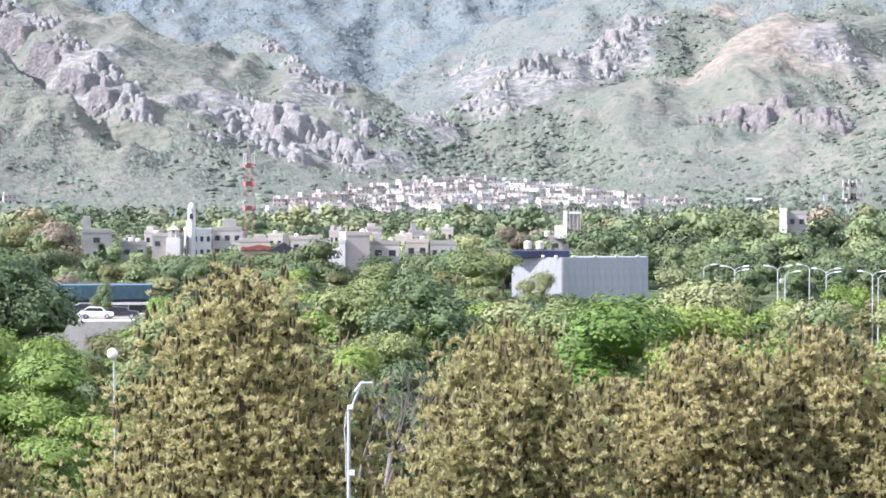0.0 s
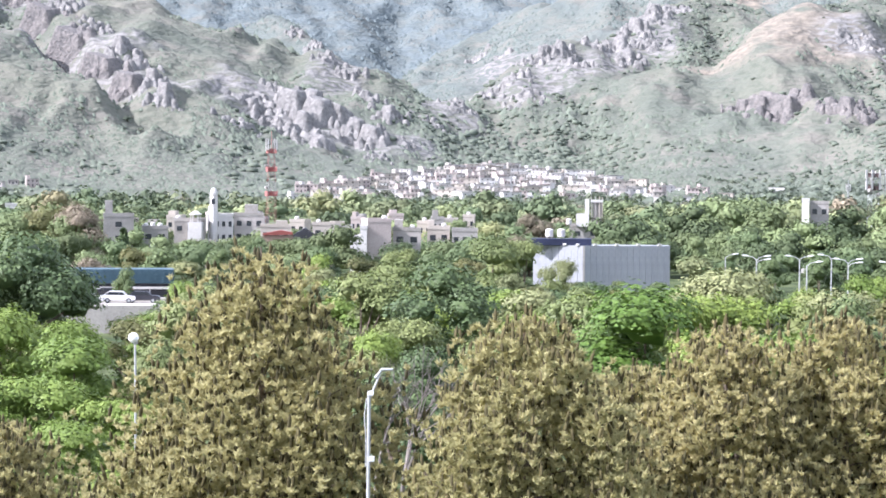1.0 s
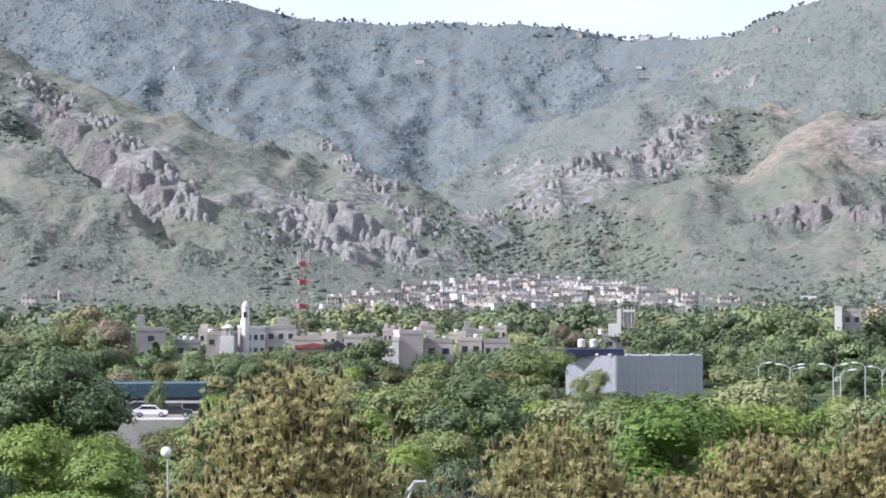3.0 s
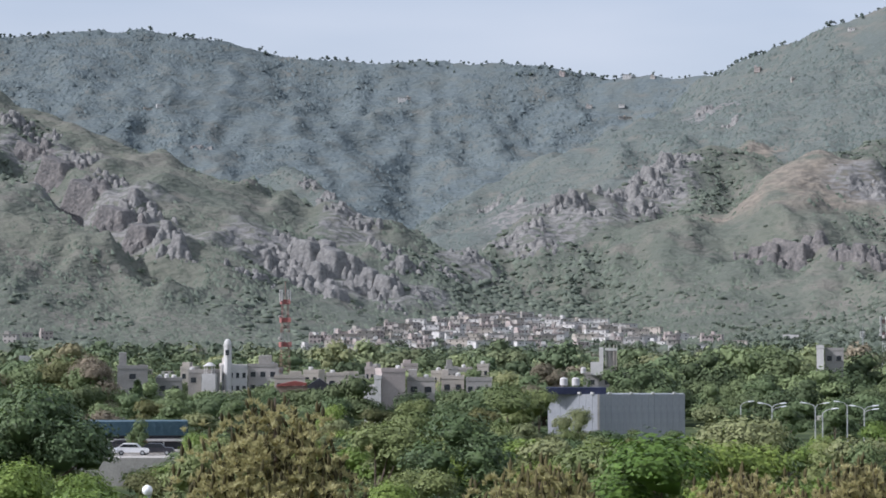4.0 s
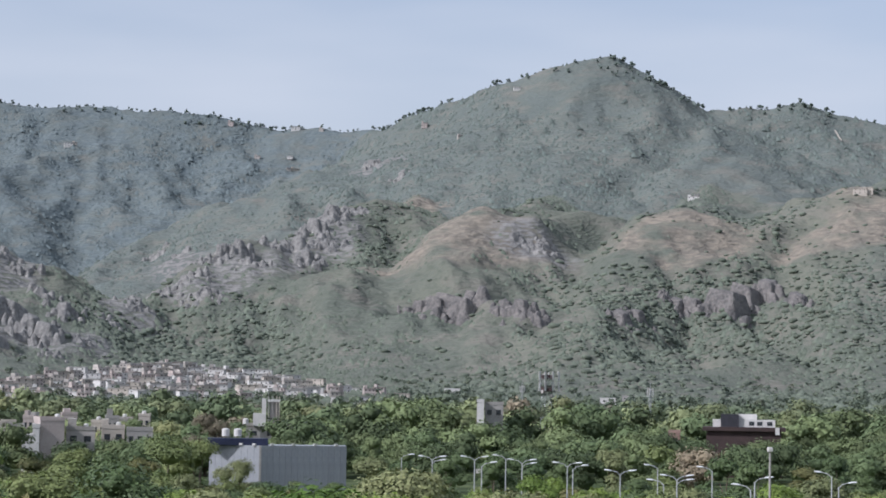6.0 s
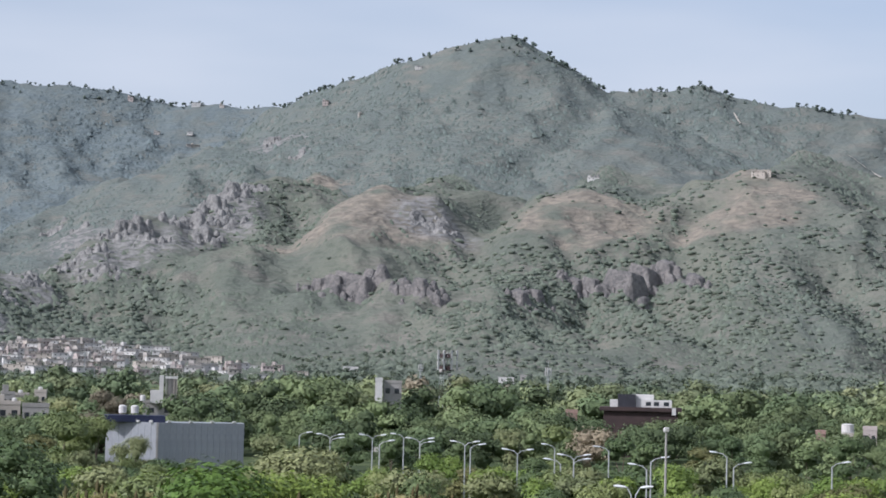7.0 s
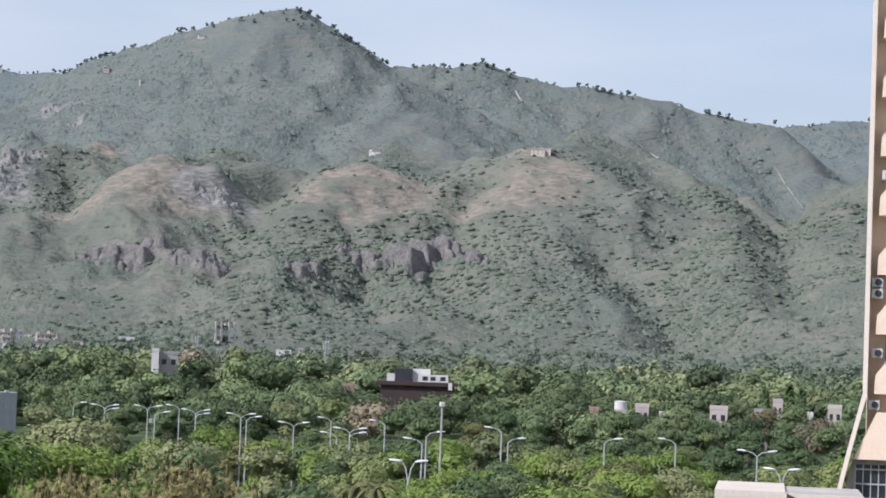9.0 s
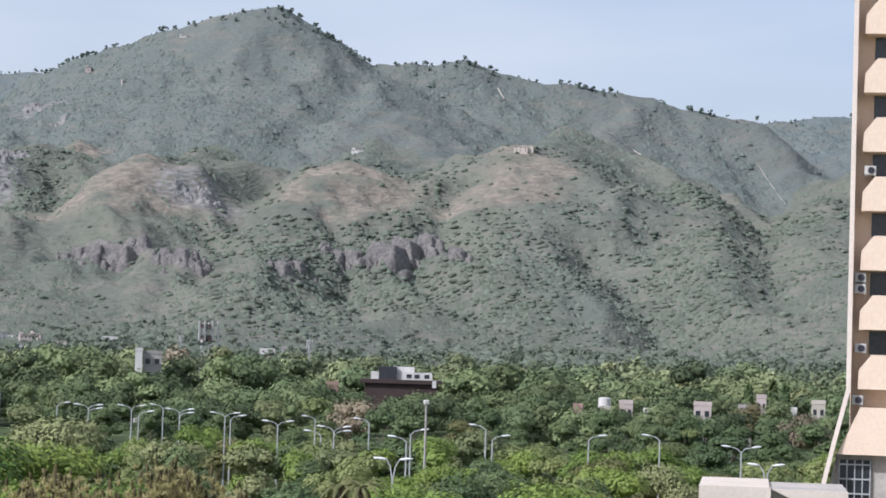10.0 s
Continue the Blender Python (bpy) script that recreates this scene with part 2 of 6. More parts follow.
def fbm(x, y, size, octaves=4, ridged=False):
    total, amp, norm = 0.0, 1.0, 0.0
    for o in range(octaves):
        v = NOISE[o].at(x / size * 2**o + 17.3 * o, y / size * 2**o - 9.1 * o)
        v = 1 - np.abs(2 * v - 1) * 1.6 if ridged else 2 * v - 1
        total, norm, amp = total + amp * v, norm + amp, amp * 0.5
    return total / norm


def crest(*rows):
    """Crest points (heading, distance, height angle) as places."""
    return [(*spot(az, d), up(el, d)) for az, d, el in rows]


# crest line, slope of the near flank, slope of the far flank, extra steepness under the crest, how much painted haze
# its colour carries
RIDGES = [
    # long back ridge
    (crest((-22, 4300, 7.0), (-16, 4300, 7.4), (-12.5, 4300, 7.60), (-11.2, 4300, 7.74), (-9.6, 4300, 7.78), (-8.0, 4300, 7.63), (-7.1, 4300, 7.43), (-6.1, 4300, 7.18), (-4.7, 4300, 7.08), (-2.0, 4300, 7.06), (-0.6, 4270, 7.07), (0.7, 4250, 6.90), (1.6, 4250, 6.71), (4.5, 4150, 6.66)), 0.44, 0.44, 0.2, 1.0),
    # the peak and its shoulders
    (crest((4.5, 4150, 6.64), (5.65, 3950, 7.14), (6.6, 3850, 7.47), (7.5, 3800, 7.86), (8.2, 3750, 8.08), (9.2, 3700, 8.35), (10.0, 3700, 8.56), (10.5, 3700, 8.59), (11.05, 3700, 8.36), (11.65, 3700, 8.02), (12.2, 3700, 7.54), (12.6, 3700, 7.18), (13.9, 3700, 7.34), (15.3, 3700, 7.40), (16.1, 3700, 7.16), (17.5, 3700, 6.94), (19.9, 3700, 6.69), (20.7, 3700, 6.33), (22.8, 3700, 6.0)), 0.43, 0.43, 0.35, 0.5),
    (crest((21.5, 4000, 5.9), (22.8, 4000, 6.0), (24.0, 4000, 6.17), (25.0, 4000, 6.23), (30.0, 4000, 6.6), (36.0, 4000, 6.0)), 0.45, 0.45, 0.0, 0.8),
    # rocky spur in the west
    (crest((-18, 2900, 6.9), (-14.5, 2850, 6.5), (-13.12, 2800, 5.94), (-12.22, 2760, 5.22), (-11.09, 2710, 4.67), (-10.18, 2660, 4.11), (-9.39, 2600, 3.32), (-8.58, 2520, 2.41), (-8.3, 2480, 1.95), (-7.44, 2400, 1.61), (-6.29, 2320, 1.15), (-5.14, 2260, 0.7)), 0.33, 0.9, 0.0, 0.0),
    # knoll before the gorge and the thin rock rib behind it
    (crest((-7.44, 2960, 1.72), (-6.98, 2950, 2.3), (-6.41, 2930, 2.71), (-5.84, 2900, 2.82), (-5.15, 2870, 2.6), (-4.45, 2840, 2.08), (-3.99, 2820, 1.62), (-3.42, 2800, 1.04)), 0.62, 0.8, 0.15, 0.1),
    (crest((-5.9, 3550, 4.45), (-5.5, 3480, 4.2), (-4.69, 3380, 3.58), (-3.65, 3250, 2.66), (-2.84, 3120, 1.74)), 0.6, 0.9, 0.0, 0.45),
    # great spur east of the gorge
    (crest((-3.72, 2250, 0.63), (-2.61, 2350, 1.49), (-1.77, 2440, 2.07), (-0.78, 2540, 2.5), (0.34, 2650, 3.36), (1.47, 2770, 3.95), (2.4, 2840, 4.05), (3.04, 2900, 4.3), (3.61, 2950, 4.74), (4.17, 3000, 4.89), (4.89, 3080, 4.9), (5.84, 3250, 5.0), (6.5, 3500, 5.6)), 0.36, 0.8, 0.0, 0.0),
    # bare mounds on the shoulder and the saddles that tie them to the slope
    (crest((5.3, 2600, 3.4), (6.44, 2680, 4.19), (7.28, 2760, 4.74), (8.2, 2900, 4.7), (9.5, 3300, 5.3)), 0.38, 0.45, 0.0, 0.0),
    (crest((10.9, 2640, 3.7), (11.6, 2700, 4.3), (12.37, 2780, 4.76), (13.0, 2850, 4.5), (13.76, 2800, 3.9)), 0.40, 0.40, 0.0, 0.0),
    (crest((12.37, 2780, 4.74), (12.8, 3000, 4.8), (13.0, 3300, 5.6)), 0.40, 0.40, 0.0, 0.1),
    (crest((15.2, 2640, 3.6), (15.63, 2700, 4.13), (16.3, 2790, 4.95), (16.86, 2850, 5.26), (17.56, 2850, 5.0), (18.2, 2780, 4.3)), 0.42, 0.40, 0.0, 0.0),
    (crest((16.86, 2850, 5.24), (17.4, 3050, 5.3), (17.8, 3350, 5.8)), 0.40, 0.40, 0.0, 0.1),
    # noses of the lower flanks
    (crest((16.5, 2380, 2.1), (17.0, 2550, 3.0), (16.9, 2750, 4.3)), 0.42, 0.42, 0.0, 0.0),
    (crest((22.3, 2300, 1.6), (21.8, 2500, 3.02), (21.3, 2650, 3.7), (20.8, 3000, 4.6)), 0.40, 0.40, 0.0, 0.0),
    (crest((24.2, 2250, 1.2), (24.6, 2500, 2.6), (24.4, 2900, 4.2)), 0.38, 0.38, 0.0, 0.0),
    (crest((26.5, 2350, 2.6), (27.5, 2800, 4.2), (28.0, 3500, 5.6)), 0.33, 0.33, 0.0, 0.0),
    (crest((10.0, 2150, 1.35), (10.3, 2450, 2.9), (10.6, 2800, 4.1)), 0.33, 0.33, 0.0, 0.0),
    (crest((4.8, 2200, 0.75), (4.6, 2500, 2.3), (4.6, 2800, 3.9)), 0.33, 0.33, 0.0, 0.0),
]


def gullies(x, y):
    """Folds that run down the slopes, low in the valleys."""
    return fbm(x * 1.0, y * 0.45, 210, 4, True)


def fold(x, y):
    """How deep the gullies cut: shallow in the west."""
    d, az = np.hypot(x, y), np.degrees(np.arctan2(x, y))
    near_cut = np.interp(az, (-9, 3, 9, 14), (34, 44, 70, 95))
    back = np.clip((d - 2850) / 550, 0, 1)
    return near_cut * (1 - back) + 17 * back


def raw_terrain(x, y):
    """Height of the ground over the plan before the ravines, and the haze share painted into its colour."""
    x, y = np.asarray(x, float), np.asarray(y, float)
    d0 = np.hypot(x, y)
    plain = 22 * np.clip((d0 - 1150) / 900, 0, 3) ** 1.6 * (y > 0)
    best, near, haze = np.full(x.shape, -1e9), np.full(x.shape, 1e9), np.zeros(x.shape)
    wx = x + 60 * fbm(x, y, 420, 3)
    wy = y + 60 * fbm(x + 900, y - 500, 420, 3)
    for line, fore, aft, steep, hazed in RIDGES:
        top = np.full(x.shape, -1e9)
        for (ax, ay, az), (bx, by, bz) in zip(line[:-1], line[1:]):
            ux, uy = bx - ax, by - ay
            run = math.hypot(ux, uy)
            k = np.clip(((x - ax) * ux + (y - ay) * uy) / run**2, 0, 1)
            d = np.hypot(x - ax - k * ux, y - ay - k * uy)
            k2 = np.clip(((wx - ax) * ux + (wy - ay) * uy) / run**2, 0, 1)
            dw = np.hypot(wx - ax - k2 * ux, wy - ay - k2 * uy)
            blend = np.clip(d / 200, 0, 1)
            dd = d * (1 - blend) + dw * blend
            s = np.clip((ux * (y - ay) - uy * (x - ax)) / (run * (d + 1)) / 0.8 + 0.5, 0, 1)
            slope = fore + (aft - fore) * s * s * (3 - 2 * s)
            z = az + (bz - az) * (k * (1 - blend) + k2 * blend) - slope * (np.sqrt(dd**2 + 10**2) - 10) - steep * np.minimum(dd, 120)
            top = np.maximum(top, z)
            near = np.minimum(near, d if fore > 0.36 else d + 60)
        soft = 9.0
        haze = np.where(top > best, hazed, haze)
        hi = np.maximum(best, top)
        best = hi + soft * np.log1p(np.exp(-np.clip(np.abs(best - top), 0, 400) / soft)) * (best > -1e8)
    hill = np.clip((best - plain) / 60, 0, 1)
    rough = np.clip(near / 150, 0.06, 1) * hill
    best = best + rough * (fold(x, y) * (gullies(x, y) - 0.56) + 24 * (fbm(x, y * 0.6, 90, 3, True) - 0.56)) + hill * 8 * fbm(x, y, 38, 3)
    soft = 10.0
    return np.maximum(best, plain) + soft * np.log1p(np.exp(-np.clip(np.abs(best - plain), 0, 300) / soft)), haze


def meet_in(height, az, el):
    """Where the line at this heading and height angle meets the hills."""
    d = np.arange(1300.0, 4600.0, 4.0)
    x, y = d * math.sin(radians(az)), d * math.cos(radians(az))
    z = height(x, y)
    hit = np.nonzero(z >= EYE[2] + d * math.tan(radians(el)))[0]
    k = hit[0] if len(hit) else len(d) - 1
    return float(x[k]), float(y[k]), float(z[k])


# ravines: half width, depth, then headings and height angles down the bed
RAVINES = [(w, deep, [meet_in(lambda x, y: raw_terrain(x, y)[0], *p)[:2] for p in bed]) for w, deep, bed in (
    (40, 20, ((15.6, 4.7), (14.95, 4.2), (14.7, 3.5), (15.0, 2.9))),
    (56, 34, ((18.6, 3.1), (18.9, 2.75), (19.3, 2.5), (19.8, 2.2), (20.15, 1.4), (20.6, 0.6))),
    (48, 24, ((10.0, 4.3), (9.6, 3.4), (9.8, 2.6))),
    (36, 32, ((-12.6, 4.4), (-11.4, 3.75), (-10.86, 3.3), (-9.5, 2.45), (-8.9, 2.0))),
    (34, 24, ((14.2, 1.9), (15.36, 1.4), (16.0, 1.0))),
    (30, 18, ((12.4, 1.7), (12.82, 1.4), (13.1, 1.0))),
    (45, 26, ((5.0, 4.3), (5.0, 3.3), (5.7, 2.4))),
    (50, 10, ((12.3, 6.9), (12.0, 6.0), (11.0, 5.2))),
    (45, 22, ((22.4, 4.3), (23.0, 3.0), (23.3, 1.6))),
)]


def terrain(x, y):
    """Height of the ground over the plan."""
    z = raw_terrain(x, y)[0]
    bend = 22 * fbm(x, y, 110, 3)
    for w, deep, bed in RAVINES:
        cut = np.full(z.shape, 1e9)
        for (ax, ay), (bx, by) in zip(bed[:-1], bed[1:]):
            ux, uy = bx - ax, by - ay
            k = np.clip(((x - ax) * ux + (y - ay) * uy) / (ux * ux + uy * uy + 1e-6), 0, 1)
            cut = np.minimum(cut, np.hypot(x - ax - k * ux, y - ay - k * uy))
        z = z - deep * np.clip(1 - (cut + bend) / w, 0, 1)
    return z


def meet(az, el):
    return meet_in(terrain, az, el)


def blot(x, y, cx, cy, rx, ry):
    """1 inside a ragged patch round a place, 0 outside."""
    r = np.hypot((x - cx) / rx, (y - cy) / ry) + 0.6 * fbm(x, y, 70, 4)
    return np.clip((1.1 - r) / 0.45, 0, 1)


# bare brown soil on the mounds, pale rock on the crests: heading, height angle, half widths
SOIL = [(*meet(a, e)[:2], rx, ry) for a, e, rx, ry in ((7.0, 4.2, 95, 110), (6.3, 4.1, 60, 70), (5.7, 3.75, 60, 50), (7.9, 3.75, 80, 60), (5.9, 4.85, 36, 40), (12.35, 4.35, 80, 90), (11.5, 4.0, 50, 50), (13.2, 4.05, 45, 50), (12.0, 3.75, 55, 40), (16.85, 4.8, 60, 80), (17.5, 4.75, 40, 50), (15.7, 4.1, 40, 50), (15.25, 3.7, 36, 40), (16.7, 4.2, 50, 40))]
ROCKY = [(*meet(a, e)[:2], rx, ry) for a, e, rx, ry in ((3.4, 4.0, 60, 110), (2.5, 3.6, 60, 80), (1.3, 3.4, 80, 90), (0.2, 2.9, 60, 70), (-0.5, 3.3, 50, 80), (-1.5, 2.1, 40, 50), (-2.6, 1.35, 30, 40), (-5.9, 2.2, 80, 80), (-5.0, 1.8, 70, 70), (-4.0, 1.3, 55, 60), (-10.4, 3.75, 80, 60), (-9.2, 2.85, 60, 60), (-12.0, 4.7, 80, 60), (-10.9, 3.2, 80, 60), (8.64, 3.81, 55, 60), (4.6, 5.75, 50, 70), (-4.4, 3.1, 30, 90))]


def ground_at(x, y):
    return float(terrain(np.array([x]), np.array([y]))[0]) if math.hypot(x, y) > 1100 else 0.0


def span(*rows):
    return np.unique(np.concatenate([np.arange(a, b, s) for a, b, s in rows]))


# the ground: one round sheet, finer where the hills face the town
GA = np.append(span((-180, -17, 7), (-17, 29.5, 0.13), (29.5, 180, 7)), 180.0)
GD = span((0.01, 1200, 80), (1200, 1900, 25), (1900, 3300, 5.5), (3300, 4460, 8), (4460, 5000, 60), (5000, 9601, 500))
ga, gd = np.meshgrid(np.radians(GA), GD)
gx, gy = gd * np.sin(ga), gd * np.cos(ga) - 40
gz = terrain(gx, gy)
gz[gd < 1100] = 0.0
ghaze = raw_terrain(gx, gy)[1]
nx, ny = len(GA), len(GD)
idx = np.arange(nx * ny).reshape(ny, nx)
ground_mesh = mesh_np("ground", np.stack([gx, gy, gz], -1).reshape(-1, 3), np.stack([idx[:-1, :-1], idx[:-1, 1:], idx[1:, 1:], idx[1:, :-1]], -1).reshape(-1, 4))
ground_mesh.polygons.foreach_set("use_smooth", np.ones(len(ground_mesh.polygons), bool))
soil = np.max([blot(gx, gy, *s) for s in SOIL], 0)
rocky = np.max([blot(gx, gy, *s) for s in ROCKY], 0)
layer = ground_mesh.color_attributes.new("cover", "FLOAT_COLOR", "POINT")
# alpha holds how much haze is mixed into the slope's colour
layer.data.foreach_set("color", np.stack([soil, rocky, np.clip((1900 - gd) / 300, 0, 1), ghaze], -1).astype(np.float32).ravel())


def hill_material():
    m = bpy.data.materials.new("scrub_hillside")
    m.use_nodes = True
    n, l = m.node_tree.nodes, m.node_tree.links
    b = n["Principled BSDF"]
    b.inputs["Roughness"].default_value, b.inputs["Specular IOR Level"].default_value = 0.95, 0.1
    tc = n.new("ShaderNodeTexCoord")

    strata = n.new("ShaderNodeMapping")  # beds lie level
    strata.inputs["Scale"].default_value = (1.0, 1.0, 2.4)
    l.new(tc.outputs["Object"], strata.inputs[0])

    def noise_node(scale, detail):
        t = n.new("ShaderNodeTexNoise")
        t.inputs["Scale"].default_value, t.inputs["Detail"].default_value = scale, detail
        l.new(strata.outputs[0], t.inputs["Vector"])
        return t

    def mix_node(fac, a, c):
        x = n.new("ShaderNodeMix")
        x.data_type = "RGBA"
        for sock, v in ((0, fac), (6, a), (7, c)):
            if isinstance(v, tuple):
                x.inputs[sock].default_value = (*v, 1)
            else:
                l.new(v, x.inputs[sock])
        return x.outputs[2]

    def ramp(src, lo, hi, t0=0.0, t1=1.0):
        r = n.new("ShaderNodeMapRange")
        for i, v in enumerate((lo, hi, t0, t1)):
            r.inputs[i + 1].default_value = v
        l.new(src, r.inputs[0])
        return r.outputs[0]

    big, mid, fine = noise_node(0.004, 4), noise_node(0.02, 5), noise_node(0.09, 4)
    at = n.new("ShaderNodeAttribute")
    at.attribute_name = "cover"
    sep = n.new("ShaderNodeSeparateColor")
    l.new(at.outputs["Color"], sep.inputs[0])
    green = mix_node(ramp(big.outputs[0], 0.40, 0.60), (0.118, 0.130, 0.107), (0.150, 0.155, 0.124))
    green = mix_node(ramp(mid.outputs[0], 0.50, 0.68), green, (0.168, 0.162, 0.137))
    green = mix_node(ramp(fine.outputs[0], 0.5, 0.72, 0, 0.6), green, (0.072, 0.090, 0.068))
    brown = mix_node(ramp(fine.outputs[0], 0.38, 0.62), (0.160, 0.146, 0.122), (0.245, 0.215, 0.172))
    rock = mix_node(ramp(fine.outputs[0], 0.42, 0.58), (0.125, 0.126, 0.123), (0.22, 0.214, 0.203))
    both = n.new("ShaderNodeMath")
    both.operation = "MULTIPLY"
    l.new(sep.outputs[0], both.inputs[0])
    l.new(ramp(mid.outputs[0], 0.30, 0.50), both.inputs[1])
    # distance haze of the back slopes, put into the base colour as paler blue-green
    hazed = mix_node(ramp(fine.outputs[0], 0.4, 0.62), (0.118, 0.143, 0.148), (0.142, 0.168, 0.170))
    haze_mix = n.new("ShaderNodeMath")
    haze_mix.operation = "MULTIPLY"
    l.new(at.outputs["Alpha"], haze_mix.inputs[0])
    l.new(ramp(mid.outputs[0], 0.90, 0.40), haze_mix.inputs[1])
    green = mix_node(haze_mix.outputs[0], green, hazed)
    colour = mix_node(both.outputs[0], green, brown)
    both2 = n.new("ShaderNodeMath")
    both2.operation = "MULTIPLY"
    l.new(sep.outputs[1], both2.inputs[0])
    l.new(ramp(fine.outputs[0], 0.38, 0.54), both2.inputs[1])
    colour = mix_node(both2.outputs[0], colour, rock)
    under = mix_node(ramp(fine.outputs[0], 0.4, 0.6), (0.045, 0.065, 0.03), (0.09, 0.11, 0.05))
    colour = mix_node(sep.outputs[2], colour, under)
    l.new(colour, b.inputs["Base Color"])
    bp = n.new("ShaderNodeBump")
    bp.inputs["Strength"].default_value, bp.inputs["Distance"].default_value = 0.9, 5.0
    l.new(fine.outputs[0], bp.inputs["Height"])
    l.new(bp.outputs[0], b.inputs["Normal"])
    return m

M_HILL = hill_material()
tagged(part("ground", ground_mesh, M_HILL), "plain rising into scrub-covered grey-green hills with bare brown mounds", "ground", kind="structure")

# ---- scrub and trees on the hills ----
PHI = (1 + 5**0.5) / 2
ICO_V = np.array([(-1, PHI, 0), (1, PHI, 0), (-1, -PHI, 0), (1, -PHI, 0), (0, -1, PHI), (0, 1, PHI), (0, -1, -PHI), (0, 1, -PHI), (PHI, 0, -1), (PHI, 0, 1), (-PHI, 0, -1), (-PHI, 0, 1)]) / (1 + PHI**2) ** 0.5
ICO_F = np.array([(0, 11, 5), (0, 5, 1), (0, 1, 7), (0, 7, 10), (0, 10, 11), (1, 5, 9), (5, 11, 4), (11, 10, 2), (10, 7, 6), (7, 1, 8), (3, 9, 4), (3, 4, 2), (3, 2, 6), (3, 6, 8), (3, 8, 9), (4, 9, 5), (2, 4, 11), (6, 2, 10), (8, 6, 7), (9, 8, 1)])


def domes(centres, sizes, gen, tall=0.6):
    """Low six-sided bushes with a ragged rim and an off-centre top."""
    k = len(centres)
    a = np.arange(6) * np.pi / 3 + gen.uniform(0, 1, (k, 1))
    r = sizes[:, None] * gen.uniform(0.65, 1.25, (k, 6))
    rim = np.stack([np.cos(a) * r, np.sin(a) * r, -0.75 * sizes[:, None] + 0 * a], -1)
    top = np.stack([gen.normal(0, 0.2, k) * sizes, gen.normal(0, 0.2, k) * sizes, sizes * tall * gen.uniform(0.7, 1.3, k)], -1)
    v = np.concatenate([rim, top[:, None]], 1) + centres[:, None]
    f = np.array([(i, (i + 1) % 6, 6) for i in range(6)])[None] + 7 * np.arange(k)[:, None, None]
    return v.reshape(-1, 3), f.reshape(-1, 3)


def lumps(centres, sizes, gen, flat=0.75, ragged=0.35):
    """Ragged low-poly clumps, one at each centre."""
    k = len(centres)
    v = ICO_V[None] * (1 + ragged * gen.uniform(-1, 1, (k, 12, 1)))
    turn = gen.uniform(0, 2 * np.pi, k)
    c, s = np.cos(turn)[:, None], np.sin(turn)[:, None]
    v = np.stack([v[..., 0] * c - v[..., 1] * s, v[..., 0] * s + v[..., 1] * c, v[..., 2] * flat], -1)
    v = v * sizes[:, None, None] + centres[:, None, :]
    f = ICO_F[None] + 12 * np.arange(k)[:, None, None]
    return v.reshape(-1, 3), f.reshape(-1, 3)


def scatter_hill(count, seed):
    g = np.random.default_rng(seed)
    n = count * 4
    az, d = np.radians(g.uniform(-15, 27, n)), np.sqrt(g.uniform(1750**2, 4350**2, n))
    x, y = d * np.sin(az), d * np.cos(az)
    # bushes stand in thickets that lie along the slope, and thicker in the folds
    dense = fbm(x, y, 240, 3) + 0.8 * fbm(x * 0.6, y * 1.3, 55, 3)
    bare = np.max([blot(x, y, *s) for s in SOIL + ROCKY], 0)
    dense = dense + np.clip((np.degrees(az) - 12) / 6, 0, 1) * np.clip((2700 - d) / 300, 0, 1) * 0.8
    dense = dense + 0.9 * np.clip((2350 - d) / 300, 0, 1) + 3.0 * (0.54 - gullies(x, y))
    far = np.clip((d - 3000) / 300, 0, 1)
    keep = (dense + g.uniform(-0.8, 0.8, n) > 0.12) & (g.uniform(0, 1, n) > bare * 0.9) & (g.uniform(0, 1, n) > 0.5 * far)
    x, y = x[keep][:count], y[keep][:count]
    return x, y, terrain(x, y), g


bx, by, bz, g = scatter_hill(80000, 3)
bd = np.hypot(bx, by)
haze_at = raw_terrain(bx, by)[1]
bs = (g.gamma(2.0, 0.75, len(bx)) + 1.2) * np.where(g.random(len(bx)) < 0.10, 1.9, 1.0)
bs = np.minimum(bs, 5.4) * np.interp(gullies(bx, by), (0.4, 0.6), (1.3, 1.0)) * (0.75 + 0.25 * bd / 3000)
v, f = domes(np.stack([bx, by, bz + bs * 0.1], -1), bs, g, 0.46)
me = mesh_np("hill_scrub", v, f)
me.polygons.foreach_set("use_smooth", np.ones(len(me.polygons), bool))
# alpha: share of distance haze put into each bush's colour
tint = np.stack([0 * bx, 0 * bx, 0 * bx, haze_at], -1)
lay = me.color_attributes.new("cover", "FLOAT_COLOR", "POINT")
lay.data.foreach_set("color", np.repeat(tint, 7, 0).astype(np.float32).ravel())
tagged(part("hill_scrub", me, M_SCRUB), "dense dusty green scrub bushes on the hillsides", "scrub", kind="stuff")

# taller thickets in the folds and along the foot of the hills
gt = np.random.default_rng(17)
n = 60000
ta, td = np.radians(gt.uniform(-15, 27, n)), np.sqrt(gt.uniform(1750**2, 3050**2, n))
tx, ty = td * np.sin(ta), td * np.cos(ta)
want = 0.7 * fbm(tx, ty, 170, 3) + 0.8 * fbm(tx * 0.6, ty * 1.4, 50, 3) + 0.7 * np.clip((np.degrees(ta) - 9) / 8, 0, 1) + 0.5 * np.clip((2250 - td) / 300, 0, 1) + 3.0 * (0.54 - gullies(tx, ty)) - 0.35 - 0.4 * np.clip((7 - np.degrees(ta)) / 3, 0, 1)
keep = (want + gt.uniform(-0.9, 0.9, n) > 0.15) & (gt.random(n) > np.max([blot(tx, ty, *q) for q in SOIL + ROCKY], 0) * 0.95)
